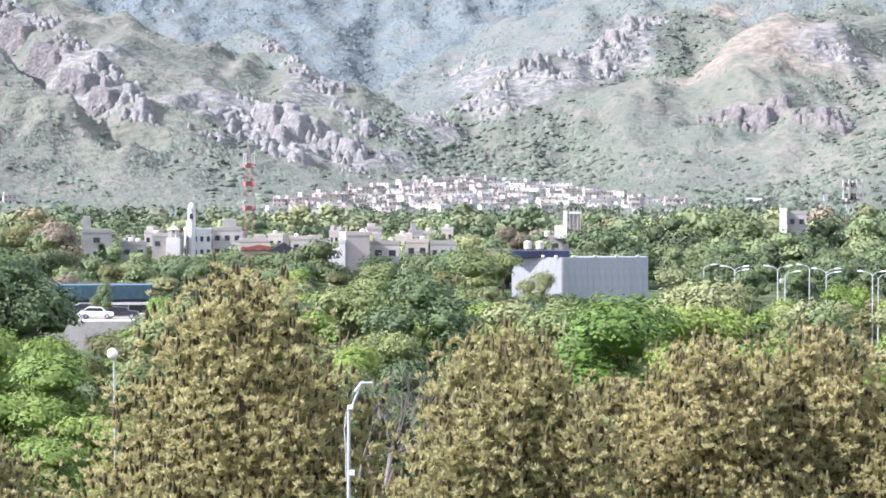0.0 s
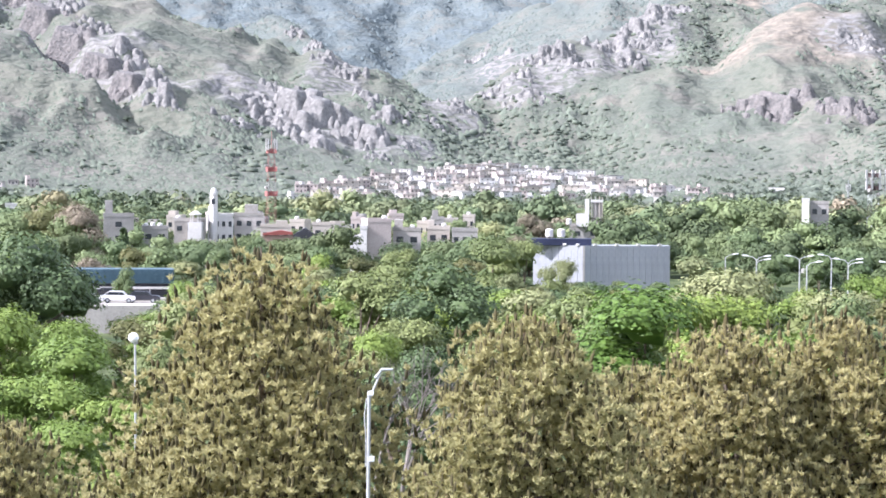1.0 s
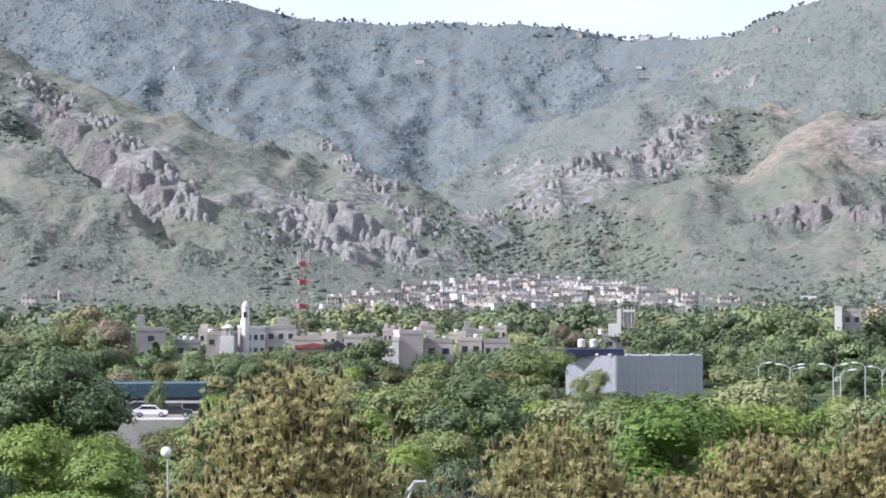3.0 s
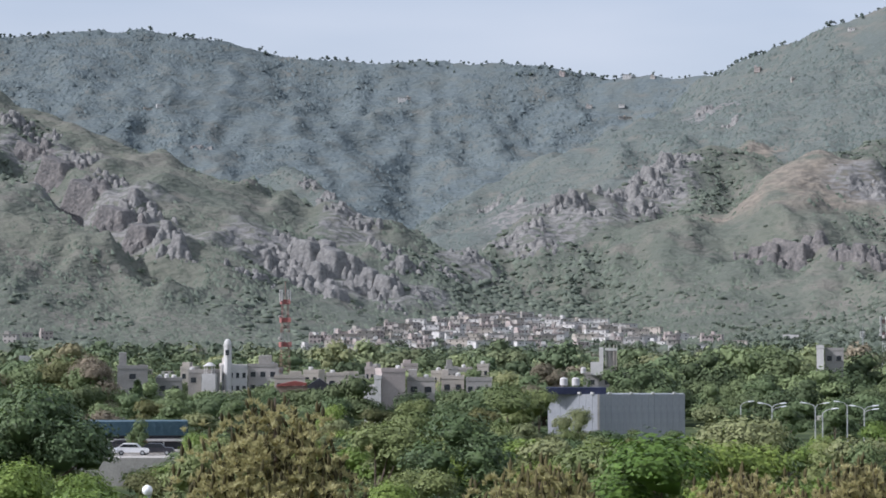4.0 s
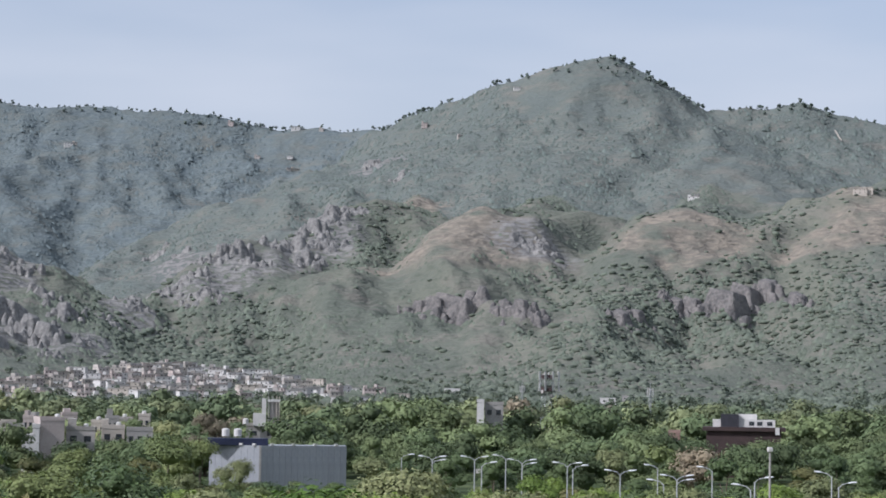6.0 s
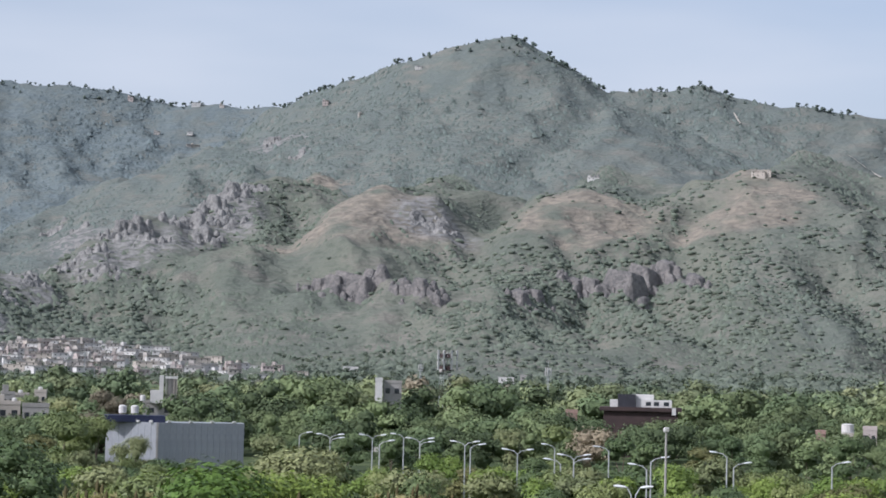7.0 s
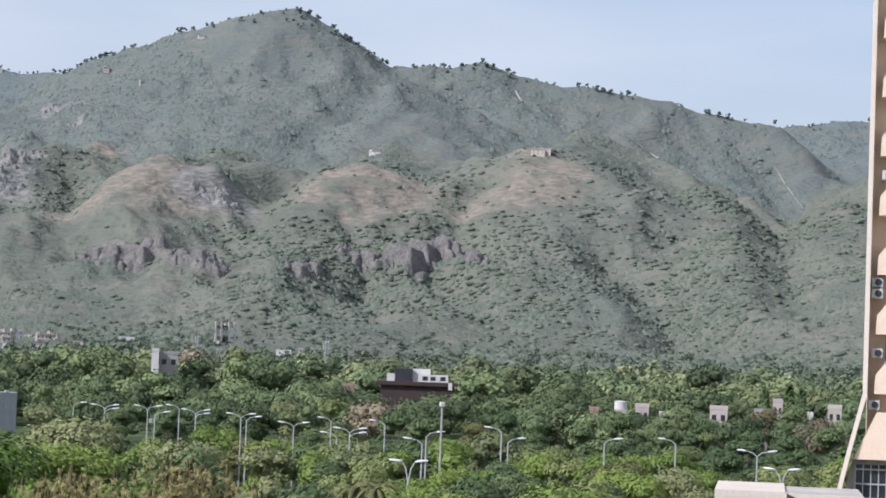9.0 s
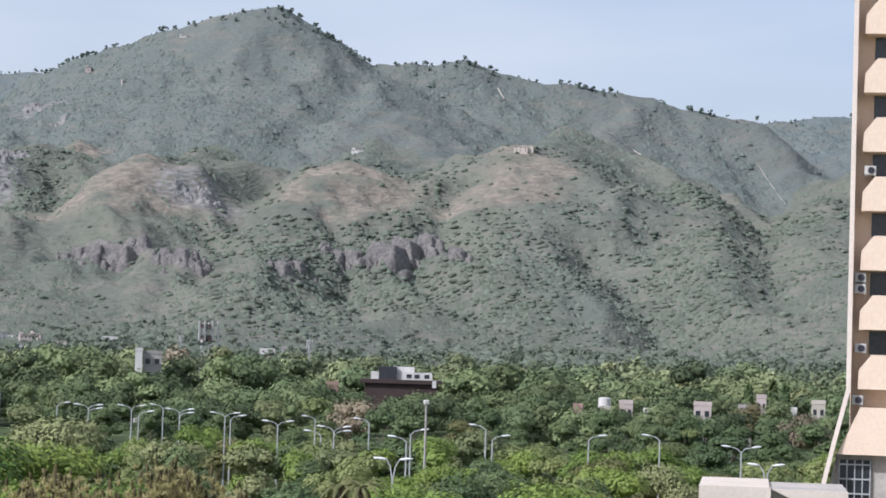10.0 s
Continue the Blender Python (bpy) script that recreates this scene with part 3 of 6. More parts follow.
keep &= ~((np.abs(np.degrees(ta)) < 5.6) & (td < 2170))
tx, ty = tx[keep][:13000], ty[keep][:13000]
ts = np.minimum(gt.gamma(2.2, 0.85, len(tx)) + 1.4, 6.0)
v, f = lumps(np.stack([tx, ty, terrain(tx, ty) + ts * 0.03], -1), ts, gt, 0.52, 0.30)
me = mesh_np("hill_thickets", v, f)
me.polygons.foreach_set("use_smooth", np.ones(len(me.polygons), bool))
# thickets take the same painted haze share as the slope
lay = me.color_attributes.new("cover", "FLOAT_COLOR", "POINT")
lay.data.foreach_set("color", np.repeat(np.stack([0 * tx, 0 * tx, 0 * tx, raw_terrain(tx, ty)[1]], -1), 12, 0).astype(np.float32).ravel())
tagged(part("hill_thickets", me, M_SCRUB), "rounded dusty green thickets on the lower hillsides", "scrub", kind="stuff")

# pines along the skyline
ridge_pts = []
gr = np.random.default_rng(12)
for line, gap in ((RIDGES[0][0], 5), (RIDGES[1][0], 3.5), (RIDGES[2][0][:5], 8)):
    for (ax, ay, az), (bx_, by_, bz_) in zip(line[:-1], line[1:]):
        n = int(math.hypot(bx_ - ax, by_ - ay) / gap)
        for k in range(n):
            t = (k + gr.random()) / n
            qx, qy = ax + (bx_ - ax) * t, ay + (by_ - ay) * t
            peak = 10.2 < math.degrees(math.atan2(qx, qy)) < 12.3
            if peak or fbm(np.array([qx]), np.array([qy]), 90, 2)[0] + gr.uniform(-0.5, 0.5) > -0.12:
                ridge_pts.append((qx + gr.normal(0, 6), qy + gr.normal(0, 14) - (gr.uniform(0, 60) if peak else 0)))
ridge_pts = np.array(ridge_pts)
rz = terrain(ridge_pts[:, 0], ridge_pts[:, 1])
rh = np.minimum(gr.gamma(3, 0.95, len(rz)) + 3.2, 10.5)
cv, cs = [], []
for (x, y), z, h in zip(ridge_pts, rz, rh):
    for k in range(6):
        cv.append((x + gr.normal(0, h * 0.17), y + gr.normal(0, h * 0.17), z + h * gr.uniform(0.3, 0.92)))
        cs.append(h * gr.uniform(0.2, 0.34))
v, f = lumps(np.array(cv), np.array(cs), gr, 0.75, 0.4)
tv, tf = [], []
for (x, y), z, h in zip(ridge_pts, rz, rh):
    o = len(tv)
    tv += [(x - 0.3, y, z - 2), (x + 0.3, y - 0.2, z - 2), (x, y + 0.3, z - 2), (x, y, z + h * 0.85)]
    tf += [(o, o + 1, o + 3), (o + 1, o + 2, o + 3), (o + 2, o, o + 3)]
v, f = np.concatenate([v, np.array(tv)]), np.concatenate([f, np.array(tf) + len(v)])
tagged(part("ridge_pines", mesh_np("ridge_pines", v, f), M_RIDGEPINE), "dark pines standing in a ragged row along the skyline", "pine trees", kind="stuff")


# ---- rock outcrops ----
def crag(az, el, width, height, seed, mat, label, cliff=0.0, blocks=26):
    """A broken rock mass on the slope: jointed blocks with sheer sides and tilted tops; a cliff adds one great block."""
    g_ = random.Random(seed)
    x0, y0, z0 = meet(az, el)
    turn = radians(-az)
    c, s_ = math.cos(turn), math.sin(turn)
    n = 34
    u = np.linspace(-0.68, 0.68, n) * width
    lx, ly = np.meshgrid(u, u * 0.9)
    lx = lx + np.random.default_rng(seed).normal(0, 0.009 * width, lx.shape)
    soil_z = terrain(x0 + lx * c - ly * s_, y0 + lx * s_ + ly * c)
    lz = soil_z - 1.5
    rows = [(g_.gauss(0, 0.24) * width, g_.gauss(0, 0.2) * width, width * g_.uniform(0.02, 0.075), width * g_.uniform(0.02, 0.07), height * g_.uniform(0.02, 0.26), g_.gauss(55, 16)) for _ in range(blocks)]
    if cliff:
        rows.append((0, 0.08 * width, width * cliff * 0.26, width * cliff * 0.30, height * 0.34, 56))
    for bx0, by0, a, b, tall, ang in rows:
        ca, sa = math.cos(radians(ang)), math.sin(radians(ang))
        p, q = (lx - bx0) * ca + (ly - by0) * sa, -(lx - bx0) * sa + (ly - by0) * ca
        out = np.maximum(np.maximum(np.abs(p) - a, np.abs(q) - b), 0)
        i, j = np.abs(u - bx0).argmin(), np.abs(u * 0.9 - by0).argmin()
        top = soil_z[j, i] + tall + g_.uniform(-0.25, 0.25) * p + g_.uniform(0.0, 0.4) * q
        lz = np.maximum(lz, top - 4.5 * out)
    rim = np.maximum(np.abs(lx) / (0.66 * width), np.abs(ly) / (0.6 * width))
    lz = np.where(rim > 0.93, soil_z - 4, lz)
    k = np.arange(n * n).reshape(n, n)
    me_ = mesh_np("rock_outcrop", np.stack([lx, ly, lz - z0], -1).reshape(-1, 3), np.stack([k[:-1, :-1], k[:-1, 1:], k[1:, 1:], k[1:, :-1]], -1).reshape(-1, 4))
    ob = part("rock_outcrop", me_, mat)
    ob.matrix_basis = pose(x0, y0, z0, 0, 0, -az)
    return tagged(ob, label, "rock", "rock outcrops")


PALE = "pale jagged limestone outcrop on the scrub hillside"
DARK = "dark reddish cliff outcrop with deep shaded clefts"
# heading, height angle, width, height, size of the sheer wedge
for i, row in enumerate((
        # spur in the west
        (-12.8, 5.5, 40, 34, 0.3), (-12.1, 4.95, 40, 30, 0), (-11.2, 4.5, 40, 30, 0), (-10.4, 4.0, 40, 32, 0), (-9.8, 3.5, 40, 36, 0.3), (-9.35, 3.05, 42, 40, 0.3), (-9.0, 2.7, 38, 40, 0.3), (-8.7, 2.3, 34, 40, 0.4),
        # knoll
        (-6.6, 2.3, 50, 30, 0), (-6.2, 1.9, 54, 38, 0), (-5.8, 2.55, 50, 26, 0), (-5.5, 2.05, 60, 50, 0.5), (-5.4, 1.5, 50, 36, 0), (-5.0, 2.2, 44, 44, 0.5), (-4.85, 1.75, 66, 60, 0.5), (-4.4, 1.75, 50, 50, 0.5), (-4.9, 1.2, 50, 34, 0), (-3.9, 1.35, 46, 46, 0.4), (-3.5, 1.2, 46, 46, 0.55), (-6.9, 1.7, 40, 24, 0),
        # rib
        (-5.45, 4.0, 34, 26, 0), (-5.0, 3.7, 34, 24, 0), (-4.6, 3.3, 36, 26, 0), (-4.1, 2.9, 36, 30, 0), (-3.6, 2.4, 38, 30, 0), (-3.1, 1.9, 40, 34, 0.4),
        # great spur
        (-3.3, 0.85, 26, 16, 0), (-2.7, 1.25, 36, 18, 0), (-2.0, 1.75, 40, 20, 0), (-1.3, 2.15, 44, 22, 0), (-0.6, 2.5, 44, 24, 0), (0.1, 2.95, 44, 26, 0), (0.6, 3.3, 40, 30, 0), (1.2, 3.55, 44, 40, 0.3), (1.5, 3.3, 40, 30, 0), (2.1, 3.7, 44, 34, 0), (2.7, 3.65, 46, 44, 0.4), (3.1, 4.1, 54, 50, 0.4), (3.5, 4.45, 54, 44, 0.3), (3.3, 3.7, 56, 44, 0), (4.0, 4.6, 50, 26, 0), (2.9, 3.3, 44, 32, 0.4), (0.3, 2.5, 40, 20, 0), (-0.9, 3.35, 44, 22, 0), (-0.2, 3.5, 44, 20, 0),
        # patches high up
        (8.4, 3.85, 44, 22, 0), (8.8, 3.75, 46, 24, 0), (4.5, 5.8, 34, 26, 0.5), (5.2, 5.5, 36, 18, 0), (12.6, 5.1, 20, 12, 0), (-8.2, 4.9, 36, 16, 0))):
    crag(*row[:4], 10 + i, M_ROCK, PALE, row[4], 26)
# shade under the western crest, put in as darker rock
for i, row in enumerate(((-12.4, 4.6, 56, 40, 0.6), (-11.7, 4.1, 60, 42, 0.7), (-10.95, 3.55, 60, 46, 0.8), (-10.25, 3.0, 56, 44, 0.8), (-9.6, 2.55, 48, 36, 0.7))):
    crag(*row[:4], 70 + i, M_REDSHADEROCK, "dark weathered cliff under a pale rocky crest", row[4], 18)
for i, row in enumerate(((5.75, 2.1, 40, 28, 0.4), (6.2, 2.15, 46, 34, 0.5), (6.75, 2.05, 66, 52, 0.95), (7.9, 2.2, 44, 36, 0), (8.3, 2.15, 44, 36, 0.4), (8.75, 2.05, 36, 28, 0), (10.8, 1.95, 36, 30, 0.6), (11.2, 2.0, 34, 26, 0.5), (12.2, 2.25, 40, 34, 0.5), (12.6, 2.25, 40, 34, 0.6), (13.45, 2.25, 60, 50, 0.85), (13.9, 2.45, 46, 46, 0.8), (14.45, 2.6, 44, 46, 0.6), (15.2, 2.45, 40, 32, 0.6))):
    crag(*row[:4], 90 + i, M_REDSHADEROCK, DARK, row[4], 20)


# ---- trees ----
def leaf_cloud(points, normals, sizes, gen):
    """Small leaf sprays at the points."""
    k = len(points)
    n = normals + gen.normal(0, 0.28, (k, 3))
    n /= np.linalg.norm(n, axis=1, keepdims=True)
    t = np.cross(n, gen.normal(0, 1, (k, 3)))
    t /= np.linalg.norm(t, axis=1, keepdims=True)
    b = np.cross(n, t)
    s = sizes[:, None]
    w = gen.uniform(0.6, 0.95, (k, 1))
    v = np.stack([points - t * s * 0.9, points + t * s * 0.75 - b * s * w, points + t * s * 0.75 + b * s * w], 1)
    f = np.arange(3 * k).reshape(k, 3)
    return v.reshape(-1, 3), f


def crown_points(count, lobes, gen):
    """Points on the shells of the lobes (x, y, z, radius, flatness)."""
    lobes = np.array(lobes)
    pick = gen.choice(len(lobes), count, p=lobes[:, 3] ** 2 / (lobes[:, 3] ** 2).sum())
    q = gen.normal(0, 1, (count, 3))
    q /= np.linalg.norm(q, axis=1, keepdims=True)
    q[:, 2] = np.where(q[:, 2] < -0.15, -q[:, 2] * 0.8, q[:, 2])
    r = gen.uniform(0.80, 1.08, (count, 1)) * (1 + 0.22 * np.sin(q[:, :1] * 7 + pick[:, None]) * np.sin(q[:, 1:2] * 6 + q[:, 2:] * 5))
    p = lobes[pick, :3] + q * r * lobes[pick, 3:4] * np.array([1, 1, 0.8])
    n = q + np.array([0, 0, 0.35])
    return p, n


def tree_lobes(R, H, clear, gen, count):
    """Lobes that fill a crown of radius R from clear to H."""
    lobes = []
    mid, half = (H + clear) / 2, (H - clear) / 2
    for i in range(count):
        a, rr, zz = gen.uniform(0, 2 * np.pi), np.sqrt(gen.uniform(0.02, 1)), gen.uniform(-0.75, 0.8)
        reach = np.sqrt(max(0.1, 1 - zz * zz)) * 0.72
        rad = R * gen.uniform(0.30, 0.46)
        lobes.append((np.cos(a) * rr * reach * R, np.sin(a) * rr * reach * R, mid + zz * half - rad * 0.3, rad))
    lobes.append((0, 0, H - R * 0.4, R * 0.42))
    return lobes


def make_tree(name, R, H, clear, leaves, leaf, kind, seed, label, category="tree", group="trees of the valley", lobes=13, bark=None):
    gen = np.random.default_rng(seed)
    lob = tree_lobes(R, H, clear, gen, lobes)
    p, n = crown_points(leaves, lob, gen)
    v, f = leaf_cloud(p, n, leaf * gen.uniform(0.6, 1.3, leaves), gen)
    cv_, cf_ = lumps(np.array(lob)[:, :3], np.array(lob)[:, 3] * 0.52, gen, 0.8, 0.35)
    v, f = np.concatenate([v, cv_]), np.concatenate([f, cf_ + len(v)])
    t = thing(name, label, category, group)
    part("crown", mesh_np("crown", v, f), LEAF[kind], t)
    bm = bmesh.new()
    r0 = 0.03 * H
    lean = Vector((gen.normal(0, 0.03) * H, gen.normal(0, 0.03) * H, clear + (H - clear) * 0.35))
    rod(bm, (0, 0, -0.4), lean * 0.5, r0, r0 * 0.8, 8)
    rod(bm, lean * 0.48, lean, r0 * 0.8, r0 * 0.5, 8)
    for (x, y, z, r) in lob[: max(5, lobes // 2)]:
        rod(bm, lean * gen.uniform(0.45, 0.95), (x, y, z), r0 * 0.42, r0 * 0.1, 5)
    part("trunk", bm, bark or M_BARK, t)
    return t


def put(proto, az, dist, scale=1.0, turn=None, sz=1.0, z=None):
    x, y = spot(az, dist)
    z = ground_at(x, y) if z is None else z
    m = pose(x, y, z, 0, 0, random.uniform(0, 360) if turn is None else turn) @ Matrix.Diagonal((scale, scale, scale * sz, 1))
    return copy_thing(proto, m)


def stow(proto, *rest):
    """Drop the pattern once its copies stand."""
    for o in (*proto.children_recursive, proto):
        bpy.data.objects.remove(o)


random.seed(4)
LABEL = {
    "dark": "tall dark green broadleaf tree with a dense crown",
    "mid": "green broadleaf tree with an uneven rounded crown",
    "bright": "bright yellow-green broadleaf tree with a spreading crown",
    "pale": "pale dusty green broadleaf tree with a loose crown",
    "olive": "olive-brown broadleaf tree with a thinning crown",
    "vivid": "rich green spreading broadleaf tree with a dense crown",
    "dry": "brown half-dry broadleaf tree with a loose crown",
}
# patterns: ten metres tall, by leaf colour; fine ones for the near belt, coarser ones further off
NEAR = {k: [make_tree("tree", 4.7, 10, 0.5, 9000, 0.14, k, 20 + 7 * i + j, LABEL[k], lobes=13) for j in range(2)] for i, k in enumerate(("dark", "mid", "bright", "pale", "olive", "vivid", "dry"))}
MID = {k: [make_tree("tree", 5.0, 10, 0.5, 4200, 0.21, k, 90 + 7 * i + j, LABEL[k], lobes=9) for j in range(2)] for i, k in enumerate(("dark", "mid", "bright", "pale", "olive", "dry"))}


def canopy(az, d):
    """Height angle of the treetops over the plan, in degrees."""
    ds = (100, 140, 170, 205, 285, 335, 450, 600, 800, 1000, 1600, 2200)
    east = (-4.6, -3.1, -2.62, -2.4, -2.08, -1.5, -0.95, -0.5, -0.3, -0.15, 0.1, 0.25)
    west = (-5.5, -3.7, -3.0, -2.6, -2.1, -1.55, -1.08, -0.65, -0.3, -0.15, 0.05, 0.25)
    w = min(1, max(0, (az - 3.5) / 2.0))
    return float(np.interp(d, ds, west)) * (1 - w) + float(np.interp(d, ds, east)) * w


CLEAR = [  # headings, nearer than, treetops stay under this height angle
    (0.3, 4.3, 400, -2.15), (-11.2, -8.7, 330, -2.9), (-4.2, -3.3, 478, -1.45), (-3.3, -2.2, 478, -1.02), (-6.9, -4.4, 520, -0.97), (-8.3, -6.9, 520, -1.12), (-8.8, -8.3, 520, -1.02), (12.8, 15.0, 500, -0.90), (1.2, 2.6, 520, -1.0), (-2.2, -0.8, 480, -1.0), (-10.4, -8.6, 500, -0.86), (7.1, 8.0, 500, -0.6), (18, 25, 480, -1.03),
]


def tree_height(az, d, gen):
    el = canopy(az, d) + gen.gauss(0, 0.16)
    for a, b, lim, top in CLEAR:
        if a < az < b and d < lim:
            el = min(el, top - abs(gen.gauss(0, 0.1)))
    x, y = spot(az, d)
    return max(4.2, up(el, d) - ground_at(x, y)) if not 292 < d < 330 else gen.uniform(3.8, 5.2)


WOOD = [(7.3, 488, 12.6, 1.2), (7.85, 492, 12.3, 1.2), (4.6, 520, 16.0, 0.9), (5.0, 560, 17.4, 0.8), (5.5, 530, 16.6, 0.9), (6.05, 545, 18.0, 0.8), (6.6, 525, 15.4, 1.0), (8.4, 530, 15.6, 0.9), (9.4, 520, 16.2, 0.9), (9.9, 550, 17.0, 0.9), (10.5, 530, 15.8, 1.0), (11.3, 540, 16.0, 0.9), (12.7, 560, 14.6, 1.0), (15.6, 540, 15.2, 0.9), (16.4, 560, 16.2, 0.9), (17.2, 540, 14.2, 1.0), (-10.9, 470, 13.4, 1.0), (-11.5, 500, 15.0, 0.9), (-12.2, 480, 13.6, 1.0)]  # trees of the further rows: heading, distance, height, width factor
BUILT = []  # plan circles (x, y, radius) where no tree stands


def free(x, y, r):
    return all(math.hypot(x - a, y - b) > r + c for a, b, c in BUILT)


def plant():
    gen = random.Random(11)
    # special trees of the near belt: heading, distance, height, width factor, kind
    for az, d, h, wide, kind in ((3.4, 150, 11.4, 1.45, "vivid"), (0.45, 480, 13.4, 1.0, "dry"), (-10.85, 470, 15.2, 1.0, "dry"), (-11.6, 476, 14.4, 1.0, "olive"), (-9.62, 291, 7.9, 0.6, "dark"), (5.0, 182, 11.6, 1.2, "pale"), (5.0, 158, 10.8, 1.1, "bright"), (1.6, 165, 10.2, 1.2, "mid"), (-12.1, 190, 14.2, 1.1, "dark"), (-13.6, 200, 14.5, 1.1, "dark"), (-11.45, 196, 11.6, 0.95, "dark"), (-12.6, 186, 12.6, 1.1, "dark"), (-10.9, 140, 8.4, 1.3, "bright"), (-12.2, 128, 7.0, 1.3, "bright"), (-11.0, 118, 5.4, 1.2, "bright"), (-9.9, 125, 6.0, 1.1, "bright"), (-12.6, 150, 9.6, 1.1, "bright"),
                                 (-8.15, 165, 10.2, 0.9, "mid"), (-7.2, 175, 10.4, 1.0, "mid"), (-3.9, 200, 10.4, 1.15, "mid"), (-1.7, 190, 11.8, 1.2, "dark"), (-2.95, 128, 7.2, 1.1, "dark"), (-2.1, 136, 8.2, 1.0, "dark"), (-3.6, 140, 7.6, 1.0, "mid"), (-0.5, 300, 12.4, 1.2, "mid"), (0.4, 320, 11.0, 1.1, "mid"), (-2.9, 250, 10.2, 1.2, "mid"), (-2.4, 165, 8.2, 1.1, "mid"), (1.25, 330, 8.0, 0.9, "pale"), (-4.4, 155, 8.0, 1.1, "mid"), (-5.6, 150, 8.4, 1.0, "mid"),
                                 (7.4, 150, 8.2, 1.2, "bright"), (9.3, 140, 7.8, 1.2, "bright"), (11.2, 160, 8.2, 1.3, "dark"), (12.9, 150, 7.4, 1.2, "mid"), (15.0, 165, 8.2, 1.4, "mid"), (17.3, 175, 7.4, 1.4, "bright"), (19.2, 170, 6.8, 1.3, "bright"), (16.2, 180, 8.0, 1.2, "pale"), (21.3, 185, 7.2, 1.2, "mid"), (22.0, 215, 7.2, 0.9, "olive"), (23.6, 200, 7.6, 1.2, "mid"), (24.6, 230, 8.5, 1.2, "mid"), (13.9, 200, 6.8, 1.3, "bright")):
        proto = gen.choice(NEAR[kind])
        put(proto, az, d, h / 10 * wide, gen.uniform(0, 360), 1 / wide, 0)
        BUILT.append((*spot(az, d), 3.0 * wide * h / 10))
    # loose rows along the avenue and behind it
    for d0, step in ((225, 1.35), (262, 1.15), (312, 1.2), (345, 0.95), (405, 0.85), (470, 0.78)):
        az = -15.0
        while az < 27.5:
            d = d0 + gen.gauss(0, 12)
            x, y = spot(az, d)
            h = tree_height(az, d, gen) if d0 != 312 else gen.uniform(3.8, 5.0)
            w = gen.uniform(0.82, 1.15) if h > 7 else gen.uniform(1.05, 1.5)
            if free(x, y, 1.5) and not (-11.4 < az < -8.6 and 205 < d < 330) and not (az > 21.5 and d < 240):
                if d0 > 380:
                    WOOD.append((az, d, h, w))
                    BUILT.append((x, y, 2.0 * h / 10 * w))
                    az += step * gen.uniform(0.7, 1.3)
                    continue
                put(gen.choice(MID[gen.choices(("dark", "mid", "bright", "pale", "olive", "dry"), (8, 3, 0.3, 0.6, 0.4, 0.15) if d0 > 300 else (2.5, 3.5, 5, 1.2, 0.4, 0.05))[0]]), az, d, h / 10 * w, gen.uniform(0, 360), 1 / w)
                BUILT.append((x, y, 2.0 * h / 10 * w))
            az += step * gen.uniform(0.7, 1.3)
    # the belts behind
    for lo, hi, count, pats, weights in ((135, 215, 46, NEAR, (2.2, 4, 4.5, 0.3, 0.3)), (215, 295, 48, MID, (2, 4, 4, 1.8, 1)), (255, 335, 34, MID, (6, 3, 0.6, 0.6, 0.4)), (330, 380, 10, MID, (8, 3, 0.3, 0.6, 0.6))):
        kinds = ("dark", "mid", "bright", "pale", "olive")
        done = tries = 0
        while done < count and tries < 9000:
            tries += 1
            az, d = gen.uniform(-15.5, 28), math.sqrt(gen.uniform(lo * lo, hi * hi))
            h = max(3.5, tree_height(az, d, gen))
            x, y = spot(az, d)
            w = gen.uniform(0.8, 1.1) if h > 7 else gen.uniform(1.3, 1.9)
            r = (2.2 if d < 250 else 1.3) * h / 10 * w
            if not free(x, y, r) or (az > 21 and d < 180) or (-11.4 < az < -8.6 and 205 < d < 330):
                continue
            put(gen.choice(pats[gen.choices(kinds, weights)[0]]), az, d, h / 10 * w, gen.uniform(0, 360), 1 / w)
            BUILT.append((x, y, r))
            done += 1


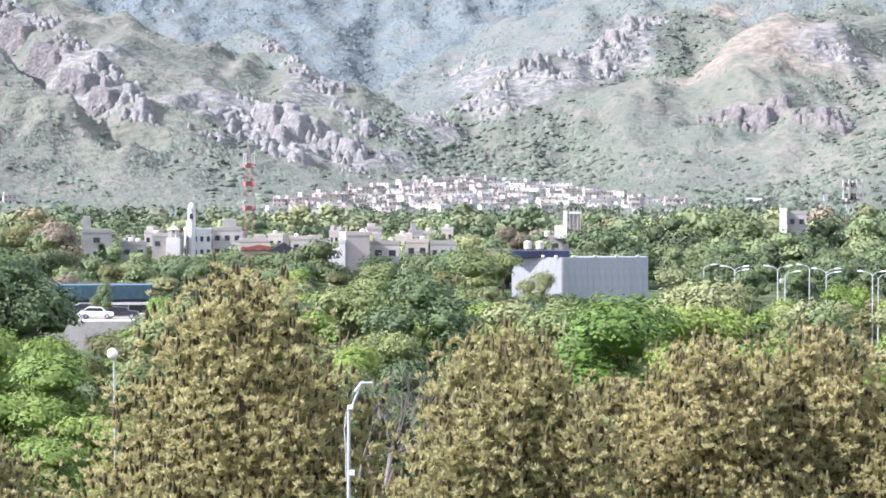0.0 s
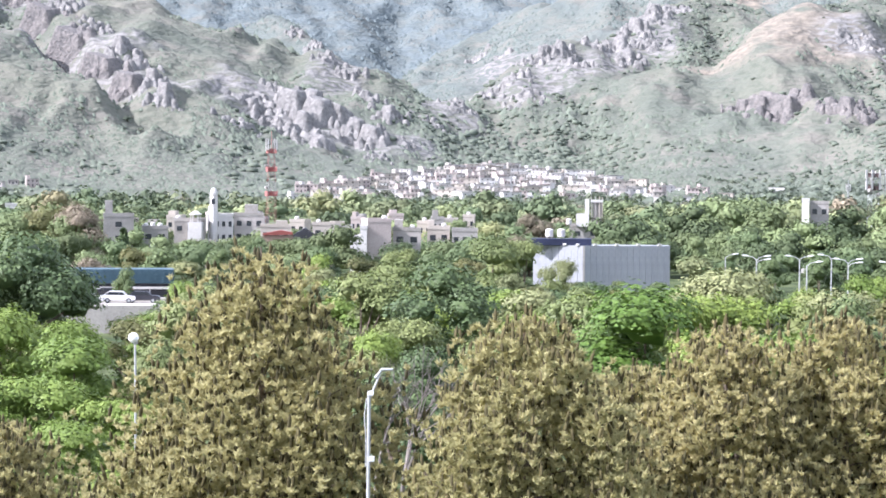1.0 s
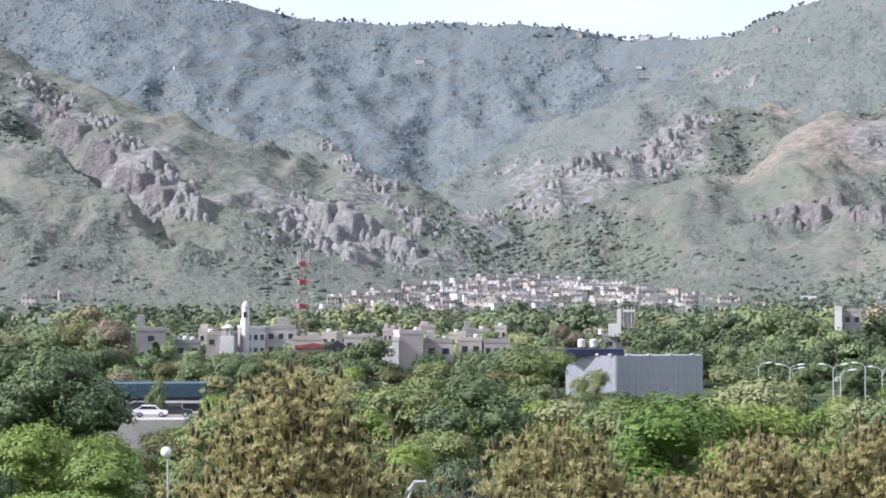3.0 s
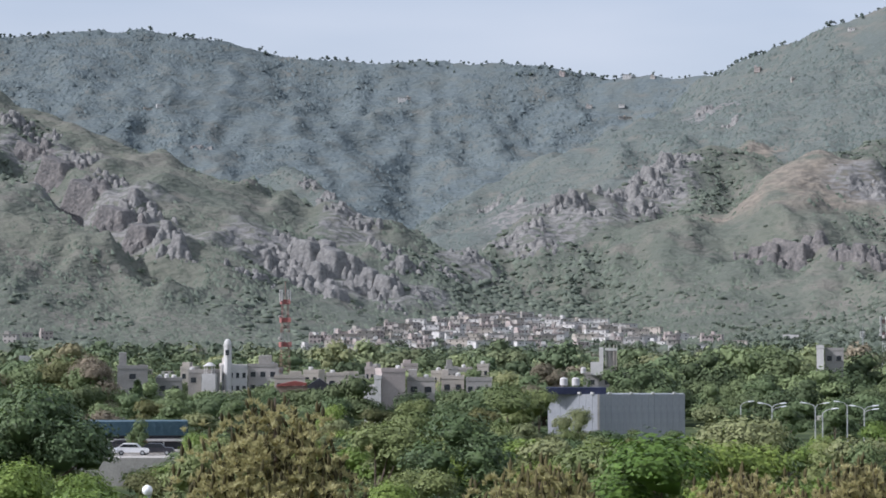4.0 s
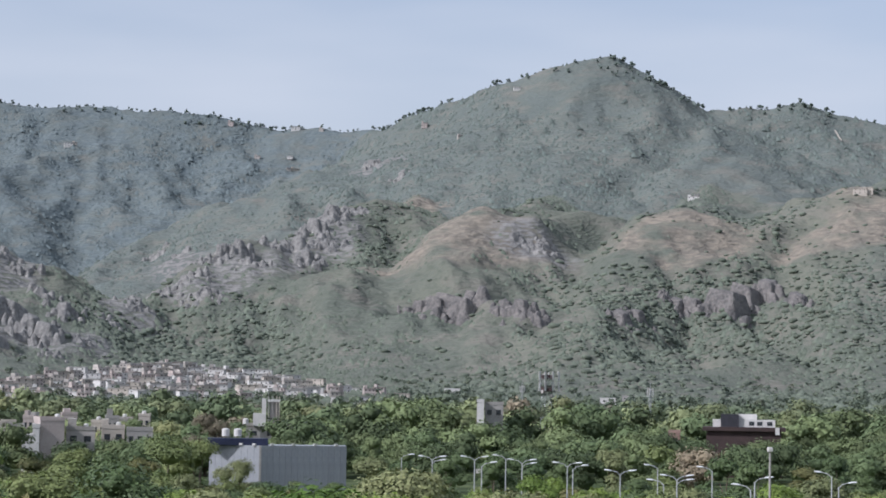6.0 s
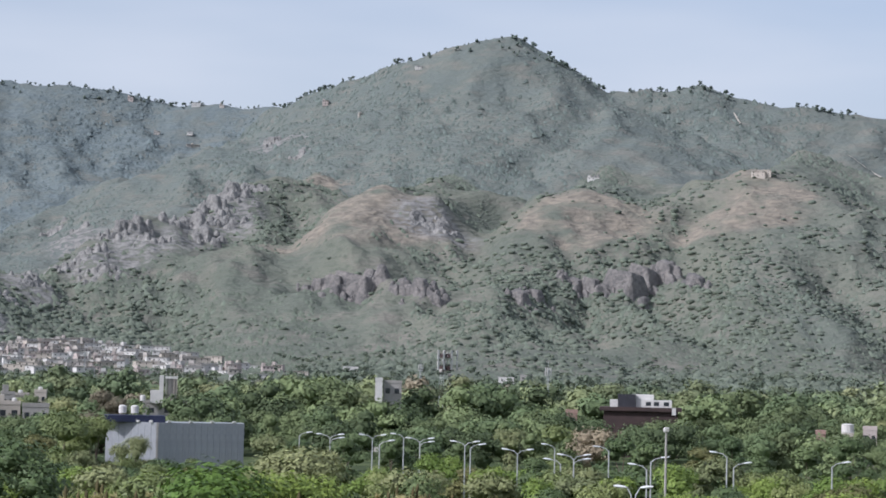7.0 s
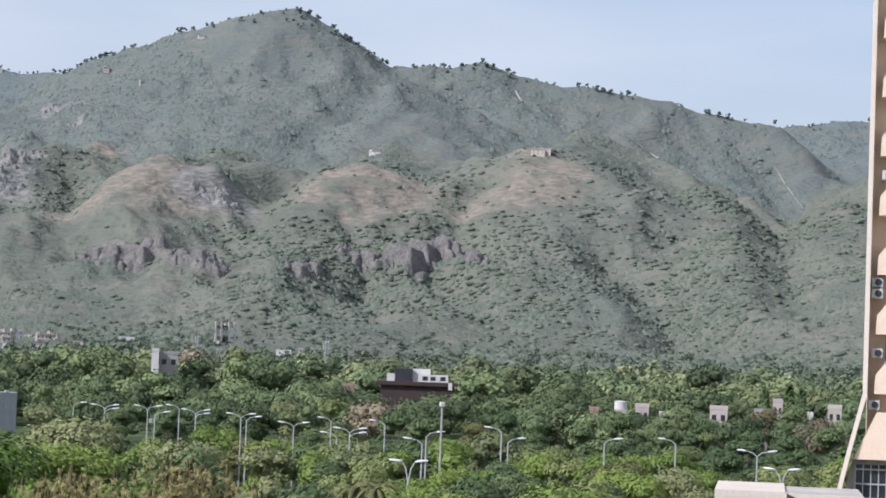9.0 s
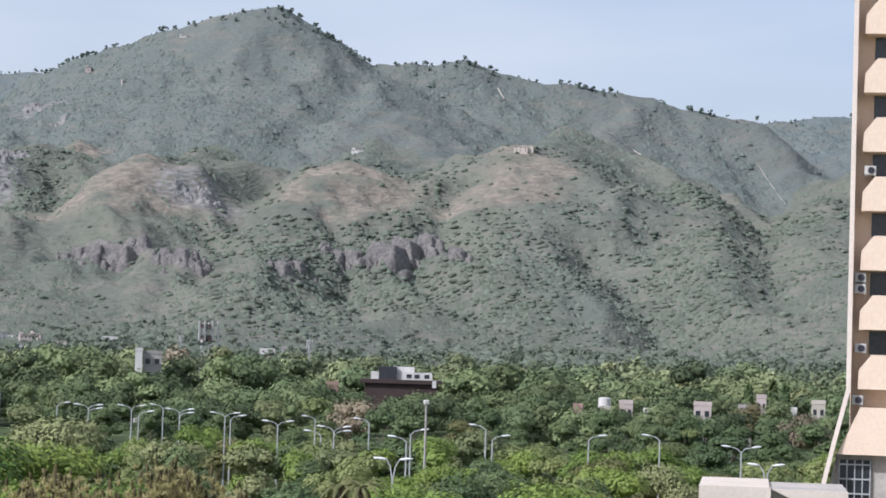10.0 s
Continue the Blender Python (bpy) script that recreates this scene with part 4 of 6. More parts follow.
# ---- chir pines ----
def make_pine(seed, H, R, clear, tufts, blunt):
    """Long-needled pine: whorls of limbs, each spray a tuft of needles with an upright brown shoot."""
    gen = np.random.default_rng(seed)
    t = thing("pine_tree", "olive-tan long-needled pine with upright brown shoots", "pine tree", "near pines")
    bm = bmesh.new()
    rod(bm, (0, 0, -0.4), (0.1, 0.05, H * 0.55), 0.26, 0.17, 9)
    rod(bm, (0.1, 0.05, H * 0.54), (0.0, 0.1, H * 0.98), 0.17, 0.03, 8)
    tips = []
    n_limb = 74
    for i in range(n_limb):
        k = i / (n_limb - 1)
        z0 = clear + (H - clear) * 0.94 * k
        reach = R * (1 - k**blunt) ** 0.75 * gen.uniform(0.75, 1.1) + 0.25
        a = i * 2.4 + gen.normal(0, 0.25)
        rise = 0.18 + 0.16 * k
        base = np.array([0.08, 0.05, z0])
        way = np.array([np.cos(a), np.sin(a), rise])
        tip = base + way * reach
        rod(bm, base, base + way * reach * 0.55, 0.075 * (1.1 - k), 0.04 * (1.1 - k), 5)
        rod(bm, base + way * reach * 0.55, tip + np.array([0, 0, 0.15 * reach]), 0.04 * (1.1 - k), 0.012, 5)
        tips.append((base, way, reach))
    reach = np.array([q[2] for q in tips])
    pick = gen.choice(n_limb, tufts, p=reach**1.5 / (reach**1.5).sum())
    along = 1 - gen.beta(1.1, 2.6, tufts) * 0.85
    base = np.array([q[0] for q in tips])[pick]
    way = np.array([q[1] for q in tips])[pick]
    L = (reach[pick] * along)[:, None]
    side = gen.normal(0, 1, (tufts, 3)) * np.array([1, 1, 0.75])
    p = base + way * L + np.array([0, 0, 0.15]) * L * along[:, None] + side * (0.20 + 0.16 * L)
    # needles
    K = 15
    q = gen.normal(0, 1, (tufts, K, 3))
    q[..., 2] = np.abs(q[..., 2]) * 0.8 + 0.35
    q /= np.linalg.norm(q, axis=-1, keepdims=True)
    size = gen.uniform(0.20, 0.33, (tufts, 1, 1)) * gen.uniform(0.8, 1.15, (tufts, K, 1))
    c = np.cross(q, gen.normal(0, 1, (tufts, K, 3)))
    c /= np.linalg.norm(c, axis=-1, keepdims=True)
    w = 0.05
    o = p[:, None, :] + gen.normal(0, 0.04, (tufts, K, 3))
    v = np.stack([o - c * w, o + c * w, o + q * size], 2).reshape(-1, 3)
    f = np.arange(len(v)).reshape(-1, 3)
    part("crown", mesh_np("crown", v, f), M_NEEDLE, t)
    # shoots
    m = gen.random(tufts) < 0.30
    s = p[m] + np.array([0, 0, 0.2])
    h = gen.uniform(0.32, 0.56, (len(s), 1))
    tilt = gen.normal(0, 0.07, (len(s), 2))
    top = s + np.concatenate([tilt * 1.0, h], 1)
    ring = [(0.07, 0), (-0.04, 0.06), (-0.04, -0.06)]
    v = np.stack([s + np.array([a_, b_, 0]) for a_, b_ in ring] + [(s + top) / 2 + np.array([a_ * 1.3, b_ * 1.3, 0]) for a_, b_ in ring] + [top], 1).reshape(-1, 3)
    fs = np.array([(0, 1, 4), (0, 4, 3), (1, 2, 5), (1, 5, 4), (2, 0, 3), (2, 3, 5), (3, 4, 6), (4, 5, 6), (5, 3, 6)])
    f = (fs[None] + 7 * np.arange(len(s))[:, None, None]).reshape(-1, 3)
    tagged(part("new_growth", mesh_np("new_growth", v, f), M_SHOOT, t, "upright brown shoots"), kind="stuff")
    part("trunk", bm, M_BARK, t)
    return t


PINES = [make_pine(1, 15.2, 5.7, 1.0, 6400, 1.5), make_pine(2, 13.2, 4.9, 1.0, 5600, 1.6)]
for k, az, d, s, turn in ((0, -6.27, 90, 1.0, 20), (1, 0.4, 84, 0.975, 70), (1, 5.4, 92, 0.92, 200), (1, 8.3, 95, 0.94, 310), (1, 10.9, 92, 0.72, 100), (1, -12.7, 80, 0.70, 150), (1, -10.4, 76, 0.55, 10), (1, 3.1, 97, 0.76, 120)):
    put(PINES[k], az, d, s, turn, 1.0, 0)
    BUILT.append((*spot(az, d), 3))

# ---- near tower and its low wing ----
def near_tower():
    x0, y0 = spot(24.93, 127)
    t = thing("office_tower", "peach concrete tower block with chamfered balconies and flared fins", "tower block", m=pose(x0, y0, 0, 0, 0, -24.9))
    # x along the front, y into the block
    part("core", boxes((0.26, 24, 1.6, 16, 0, 60)), M_PEACH, t)
    for fx in (0.0, 4.4, 8.8, 13.2, 17.6):
        fin = prism([(fx, 60), (fx + 0.24, 60), (fx + 0.24, 15.8), (fx - 0.52, 12.7), (fx - 1.15, 9.9), (fx - 3.3, 0), (fx - 3.6, 0), (fx - 1.4, 9.9), (fx - 0.76, 12.7), (fx, 15.85)], 0, 1.58)
        part("fin", fin, M_PEACHEDGE, t, "pale sunlit concrete fin")
        part("skirt", prism([(fx - 0.4, 12.3), (fx + 4.1, 12.3), (fx + 4.1, 14.9), (fx + 0.8, 14.9)], 0.35, 1.58), M_PEACH, t, "sloping concrete apron under the balconies")
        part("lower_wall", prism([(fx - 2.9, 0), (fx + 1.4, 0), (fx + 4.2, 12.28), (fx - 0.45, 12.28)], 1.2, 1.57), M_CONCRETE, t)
        if fx < 9:
            w = part("grille_window", boxes((fx - 0.3, fx + 1.45, 1.1, 1.18, 8.2, 12.0)), M_DARK, t)
            for k in range(5):
                part("grille_bar", boxes((fx - 0.3 + 0.42 * k, fx - 0.24 + 0.42 * k, 1.02, 1.09, 8.2, 12.0)), M_STEEL, w)
            for k in range(5):
                part("grille_bar", boxes((fx - 0.3, fx + 1.45, 0.98, 1.01, 8.5 + 0.8 * k, 8.58 + 0.8 * k)), M_STEEL, w)
    bal = prism([(0.62, 0), (4.3, 0), (4.3, 1.9), (1.33, 1.9), (0.66, 1.05)], 0.25, 1.58)
    bal_mesh = bpy.data.meshes.new("balcony")
    bal.to_mesh(bal_mesh)
    bal.free()
    for k in range(13):
        z = 15.9 + 3.27 * k
        for fx in (0.0, 4.4, 8.8, 13.2):
            b = part("balcony", bal_mesh, M_PEACH, t)
            b.location = (fx, 0, z)
            part("window", boxes((fx + 1.2, fx + 4.1, 1.52, 1.59, z + 1.92, z + 3.2)), M_DARK, t)
    return t


near_tower()


def ac_unit(k, dx, dz):
    x0, y0 = spot(24.93, 127)
    z = 15.9 + 3.27 * k
    t = thing("air_conditioner", "off-white boxed air conditioner with a dark fan grille", "air conditioner", "wall air conditioners", pose(x0, y0, 0, 0, 0, -24.9) @ pose(dx, 0.35, z + dz))
    part("case", boxes((0, 0.62, 0.1, 1.0, 0, 0.5), bevel=0.02), M_WHITE, t)
    bm = bmesh.new()
    rod(bm, (0.36, 0.06, 0.25), (0.36, 0.12, 0.25), 0.19, n=14)
    part("fan_grille", bm, M_CARDARK, t, "round dark fan grille")
    part("bracket", boxes((0.05, 0.1, 0.1, 1.2, -0.06, -0.005), (0.5, 0.55, 0.1, 1.2, -0.06, -0.005)), M_STEEL, t)


for k, dx, dz in ((-1, 0.32, 2.42), (0, 0.42, 2.0), (1, 0.34, 2.0), (1, 0.34, 2.62), (3, 0.75, 2.0)):
    ac_unit(k, dx, dz)


def low_wing():
    x0, y0 = spot(21.38, 115)
    t = thing("low_wing", "low sunlit peach concrete block with a flat roof", "building", m=pose(x0, y0, 0, 0, 0, -22.5))
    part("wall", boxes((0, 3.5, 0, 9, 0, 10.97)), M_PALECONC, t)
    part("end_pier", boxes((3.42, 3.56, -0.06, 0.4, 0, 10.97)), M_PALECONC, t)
    # the set-back wall's shade is put into its darker, greyer concrete
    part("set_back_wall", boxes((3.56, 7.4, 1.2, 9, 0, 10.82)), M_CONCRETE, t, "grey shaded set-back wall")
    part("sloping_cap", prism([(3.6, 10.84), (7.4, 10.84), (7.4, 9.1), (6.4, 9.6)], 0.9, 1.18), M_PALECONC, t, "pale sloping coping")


low_wing()


# ---- long box hall with metal cladding ----
def clad_hall():
    L, C, R = (Vector((*spot(a, d), 0)) for a, d in ((0.55, 402), (1.83, 398), (3.97, 403)))
    top = 8.3
    t = thing("warehouse_hall", "windowless hall clad in grey-blue metal sheets with a navy roof band", "warehouse", m=pose(*C))
    back = Vector((spot(2.2, 8.5)[0], spot(2.2, 8.5)[1], 0))
    bm = bmesh.new()
    ring = [L - C, Vector(), R - C, R - C + back, L - C + back]
    inset = [p + Vector((0, 0.12, 0)) for p in ring]
    lo = [bm.verts.new((p.x, p.y, 0)) for p in inset]
    hi = [bm.verts.new((p.x, p.y, top - 0.05)) for p in inset]
    bm.faces.new(hi)
    for i in range(5):
        j = (i + 1) % 5
        bm.faces.new((lo[i], lo[j], hi[j], hi[i]))
    part("wall", bm, M_CLAD, t)
    for a, b, n in ((L - C, Vector(), 8), (Vector(), R - C, 14)):
        run = b - a
        ang = math.degrees(math.atan2(run.y, run.x))
        w = run.length / n
        me = bpy.data.meshes.new("panel")
        pb = boxes((0.012, w - 0.012, -0.05, 0.06, 0, top), bevel=0.012)
        pb.to_mesh(me)
        pb.free()
        for k in range(n):
            p = part("panel", me, M_CLAD, t)
            p.matrix_basis = Matrix.Translation(a + run * (k / n)) @ pose(0, 0, 0, 0, 0, ang)
        for k in range(4):
            q = part("floodlight", boxes((-0.28, 0.28, -0.35, 0.1, top, top + 0.35), (-0.04, 0.04, -0.1, 0.2, top - 0.2, top), bevel=0.03), M_WHITE, t, "small white floodlight")
            q.matrix_basis = Matrix.Translation(a + run * ((k + 0.5) / 4)) @ pose(0, 0, 0, 0, 0, ang)
    part("gutter_post", boxes((-0.28, 0.1, -0.22, -0.06, 0, top - 0.02)), M_GREYWALL, t, "dark downpipe at the corner")
    part("navy_band", boxes((L.x - C.x - 0.3, 1.3, 1.5, 7, top - 0.045, top + 1.15), bevel=0.03), M_NAVY, t, "navy blue roof housing")
    BUILT.append((*spot(2.2, 412), 17))


# ---- houses ----
def window_row(t, x0, x1, n, z, w, h, y=-0.03):
    for k in range(n):
        c = x0 + (x1 - x0) * (k + 0.5) / n
        wn_ = part("window", boxes((c - w / 2, c + w / 2, y, y + 0.08, z, z + h)), M_DARK, t)
        part("sill", boxes((c - w / 2 - 0.1, c + w / 2 + 0.1, y - 0.06, y - 0.005, z - 0.1, z)), M_CONCRETE, wn_)


def block_house(az0, az1, el, dist, mat, label, storeys=2, depth=9.0, windows=3, turn=0.0, blocks=(), base=None):
    """A flat-roofed house from heading az0 to az1 with its roof at that height angle; blocks: upper masses (from, to, height) along the front."""
    x, y = spot((az0 + az1) / 2, dist)
    w = dist * radians(az1 - az0)
    g0 = ground_at(x, y) if base is None else base
    h = up(el, dist) - g0
    t = thing("house", label, "house", "", pose(x, y, g0, 0, 0, -(az0 + az1) / 2 + turn))
    part("wall", boxes((-w / 2, w / 2, 0, depth, -0.5, h), bevel=0.03), mat, t)
    p = 0.22
    part("parapet", boxes((-w / 2 - 0.06, w / 2 + 0.06, -0.08, p, h + 0.004, h + 0.75), (-w / 2 - 0.06, w / 2 + 0.06, depth - p, depth + 0.08, h + 0.004, h + 0.75), (-w / 2 - 0.06, -w / 2 + p, p, depth - p, h + 0.004, h + 0.75), (w / 2 - p, w / 2 + 0.06, p, depth - p, h + 0.004, h + 0.75)), mat, t)
    for s in range(storeys):
        z = h - 2.3 - 3.1 * s
        if z > 0.3 and windows:
            window_row(t, -w / 2, w / 2, windows, z, min(1.4, w / windows * 0.5), 1.2)
    for a, b, hh in blocks:
        part("roof_room", boxes((-w / 2 + a * w, -w / 2 + b * w, 0.6, depth * 0.7, h + 0.005, h + hh), bevel=0.03), mat, t)
    BUILT.append((x, y, w * 0.6))
    return t


def water_tank(az, dist, z, r=0.65, h=1.3):
    x, y = spot(az, dist)
    t = thing("water_tank", "white cylindrical rooftop water tank on a stand", "water tank", "roof tanks", pose(x, y, z))
    bm = bmesh.new()
    rod(bm, (0, 0, 0.3), (0, 0, 0.3 + h), r, n=14)
    rod(bm, (0, 0, 0.3 + h), (0, 0, 0.5 + h), r, r * 0.4, n=14)
    part("drum", bm, M_WHITE, t)
    part("stand", boxes(*[(a - 0.06, a + 0.06, b - 0.06, b + 0.06, -0.05, 0.31) for a in (-0.4, 0.4) for b in (-0.4, 0.4)]), M_CONCRETE, t)


clad_hall()
block_house(1.45, 2.65, -0.78, 560, M_GREYWALL, "grey house with a tall white stair tower on its roof", 2, 10, 3, blocks=())


def stair_tower():
    d = 559
    x, y = spot(1.86, d)
    t = thing("stair_tower", "white stepped stair tower beside a grey frame on a house roof", "stair tower", m=pose(x, y, up(-0.78, d), 0, 0, -1.86))
    k = d * radians(1)
    part("low_block", boxes((-0.24 * k, 0.08 * k, 0, 3, 0.02, 0.33 * k), bevel=0.04), M_WHITE, t)
    part("tall_block", boxes((-0.02 * k, 0.085 * k, 0.05, 2.6, 0.33 * k + 0.004, 0.70 * k), bevel=0.04), M_WHITE, t)
    part("grey_block", boxes((0.17 * k, 0.40 * k, 0.6, 3, 0.02, 0.62 * k), bevel=0.04), M_GREYWALL, t)
    for a in (0.14, 0.24, 0.34, 0.41):
        part("post", boxes((a * k - 0.12, a * k + 0.12, 0.2, 0.45, 0.02, 0.76 * k)), M_CREAM if a > 0.3 else M_GREYWALL, t)
    part("beam", boxes((0.12 * k, 0.43 * k, 0.15, 0.5, 0.62 * k + 0.01, 0.68 * k)), M_WHITE, t)
    part("parapet", boxes((0.1 * k, 0.5 * k, -0.3, 0.0, 0.02, 0.9)), M_BRICK, t, "reddish parapet")


stair_tower()
for az, d, el in ((1.44, 558, -0.72), (2.22, 556, -0.80), (0.95, 404, -1.03), (1.25, 404, -1.03)):
    water_tank(az, d, up(el, d) - 0.3, 0.7, 1.2)

# stepped house and its neighbours
block_house(-3.62, -3.02, -0.70, 464, M_PINK, "tall pinkish rendered house with a blank gable wall", 1, 10, 0, 8)
block_house(-4.05, -3.80, -1.12, 462, M_WHITE, "white lower step of a terraced house", 1, 8, 0)
block_house(-3.80, -3.63, -0.88, 462, M_WHITE, "white middle step of a terraced house", 1, 8, 0)
block_house(-2.98, -2.28, -0.93, 471, M_OLDWHITE, "white house with small dark windows", 1, 9, 2, blocks=((0.05, 0.35, 2.4),))
block_house(-2.12, -1.55, -0.88, 481, M_CREAM, "cream house with a stepped roof", 1, 9, 2, blocks=((0.0, 0.3, 2.0),))
block_house(-1.50, -0.85, -0.93, 478, M_GREYWALL, "pale grey low house with a light roof", 1, 9, 3)
# mosque, pavilion, long pillared wall
block_house(-7.62, -6.98, -0.60, 539, M_WHITE, "white mosque hall with arched openings", 2, 14, 4)
block_house(-6.96, -6.22, -0.58, 543, M_OLDWHITE, "white two-storey annex with dark openings", 2, 12, 3, blocks=((0.35, 0.8, 2.8),))
block_house(-8.45, -7.66, -0.72, 536, M_OLDWHITE, "white low house with a roof terrace", 1, 9, 3)
block_house(-6.3, -5.55, -0.86, 525, M_CREAM, "cream house with a shaded veranda", 2, 9, 3, blocks=((0.5, 0.9, 1.6),))
block_house(-5.0, -4.45, -0.80, 522, M_CREAM, "cream single-storey house with small windows", 1, 8, 2)
block_house(-4.42, -4.0, -0.86, 525, M_GREYWALL, "grey low house with open bays", 1, 8, 2)
block_house(-10.2, -9.45, -0.62, 510, M_GREYWALL, "grey-green house with a taller stair block", 2, 10, 1, blocks=((0.05, 0.3, 3.6),))
block_house(-9.25, -8.6, -0.92, 516, M_GREYWALL, "low grey house with rooftop tanks", 1, 9, 2)
block_house(-12.6, -11.9, -0.35, 805, M_WHITE, "white house among the trees", 2, 9, 2)
block_house(-11.3, -10.8, -0.25, 910, M_CREAM, "cream house among the trees", 2, 9, 2)
for az, d, el in ((-9.15, 518, -0.92), (-8.8, 518, -0.92), (-8.98, 519, -0.90), (-8.35, 539, -0.72), (-5.75, 527, -0.86), (-4.85, 524, -0.80), (-3.2, 467, -0.70), (-2.5, 473, -0.93), (-1.7, 483, -0.88), (-6.4, 545, -0.58)):
    water_tank(az, d, up(el, d), 0.55, 0.9)


def old_quarter():
    """Jumbled low houses behind the mosque."""
    g_ = random.Random(31)
    rows = []
    for k in range(17):
        az = -9.6 + 9.0 * (k + g_.random()) / 17
        rows.append((az, g_.uniform(0.20, 0.42), g_.uniform(-0.82, -0.54), g_.uniform(560, 640)))
    kinds = ((M_OLDWHITE, "weathered white flat-roofed town house"), (M_CREAM, "faded cream flat-roofed town house"), (M_GREYWALL, "grey rendered flat-roofed town house"), (M_PINK, "faded pink flat-roofed town house"))
    for az, w, el, d in rows:
        mat, lab = g_.choice(kinds)
        block_house(az - w / 2, az + w / 2, el, d, mat, lab, 1, 8, 2, g_.uniform(-15, 15), ((0.1, g_.uniform(0.3, 0.6), g_.uniform(1.6, 2.6)),) if g_.random() < 0.5 else ())
        if g_.random() < 0.4:
            water_tank(az, d + 2, up(el, d), 0.6, 1.0)


old_quarter()


def minaret():
    d = 539
    x, y = spot(-7.47, d)
    z0 = 0.0
    t = thing("minaret", "white octagonal minaret with a dark arched opening and a dome", "minaret", m=pose(x, y, z0))
    top = up(0.14, d)
    bm = bmesh.new()
    rod(bm, (0, 0, 0), (0, 0, top - 1.8), 0.98, 0.92, 8)
    part("shaft", bm, M_WHITE, t)
    bm = bmesh.new()
    rod(bm, (0, 0, top - 1.8), (0, 0, top - 1.55), 1.08, 1.08, 8)
    part("ledge", bm, M_WHITE, t)
    bm = bmesh.new()
    bmesh.ops.create_uvsphere(bm, u_segments=14, v_segments=8, radius=0.9, matrix=Matrix.Translation((0, 0, top - 1.5)) @ Matrix.Diagonal((1, 1, 1.55, 1)))
    bmesh.ops.delete(bm, geom=[q for q in bm.verts if q.co.z < top - 1.6], context="VERTS")
    part("dome", bm, M_WHITE, t)
    part("opening", boxes((-0.42, 0.42, -1.0, -0.8, top - 4.0, top - 2.7), bevel=0.06), M_DARK, t)
    BUILT.append((x, y, 4))


minaret()


def pavilion():
    d = 535
    x, y = spot(-7.92, d)
    t = thing("roof_pavilion", "white pavilion with a shallow dome on slender posts", "pavilion", m=pose(x, y, up(-0.74, d)))
    for a in range(6):
        c, s = math.cos(a * math.pi / 3) * 1.15, math.sin(a * math.pi / 3) * 1.15
        part("post", boxes((c - 0.1, c + 0.1, s - 0.1, s + 0.1, 0, 1.7)), M_WHITE, t)
    bm = bmesh.new()
    rod(bm, (0, 0, 1.705), (0, 0, 1.9), 1.55, 1.55, 16)
    rod(bm, (0, 0, 1.9), (0, 0, 2.6), 1.35, 0.4, 16)
    part("dome", bm, M_WHITE, t)
    part("base", boxes((-1.6, 1.6, -1.6, 1.6, -10, -0.01)), M_WHITE, t)


pavilion()


def pillared_wall():
    d = 515
    x, y = spot(-7.55, d)
    t = thing("boundary_wall", "long cream boundary wall with upright pillars", "wall", m=pose(x, y, 0, 0, 0, 7.5))
    w = d * radians(1.25)
    part("wall", boxes((-w / 2, w / 2, 0, 0.3, 0, 3.0)), M_CREAM, t)
    n = 11
    me = bpy.data.meshes.new("pillar")
    pb = boxes((-0.2, 0.2, -0.2, 0.5, 0.0, 6.6), bevel=0.02)
    pb.to_mesh(me)
    pb.free()
    for k in range(n):
        p = part("pillar", me, M_CREAM, t)
        p.location = (-w / 2 + w * (k + 0.5) / n, 0, 0)
    part("infill", boxes((-w / 2, w / 2, 0.32, 0.5, 1.9, 6.0)), M_GREYWALL, t)


pillared_wall()


def red_house():
    d = 513
    x, y = spot(-5.3, d)
    t = thing("red_roof_house", "dark gabled house with a red tin canopy", "house", m=pose(x, y, 0, 0, 0, 5.3))
    k = d * radians(1)
    z = lambda el: up(el, d)
    part("wall", boxes((-0.15 * k, 0.4 * k, 0, 6, -0.5, z(-1.14))), M_CARDARK, t)
    part("gable", prism([(-0.18 * k, z(-1.14)), (0.43 * k, z(-1.14)), (0.43 * k, z(-1.06)), (0.12 * k, z(-0.86)), (-0.18 * k, z(-1.04))], -0.1, 6), M_CARDARK, t, "dark blue-black gable front")
    part("roof", prism([(-0.95 * k, z(-1.06)), (-0.2 * k, z(-1.04)), (-0.2 * k, z(-0.98)), (-0.5 * k, z(-0.93)), (-0.95 * k, z(-1.02))], 0.2, 5), M_REDROOF, t, "faded red tin canopy")
    part("side_wall", boxes((-0.95 * k, -0.16 * k, 0.6, 4, -0.5, z(-1.065))), M_BRICK, t)
    BUILT.append((x, y, 10))


red_house()


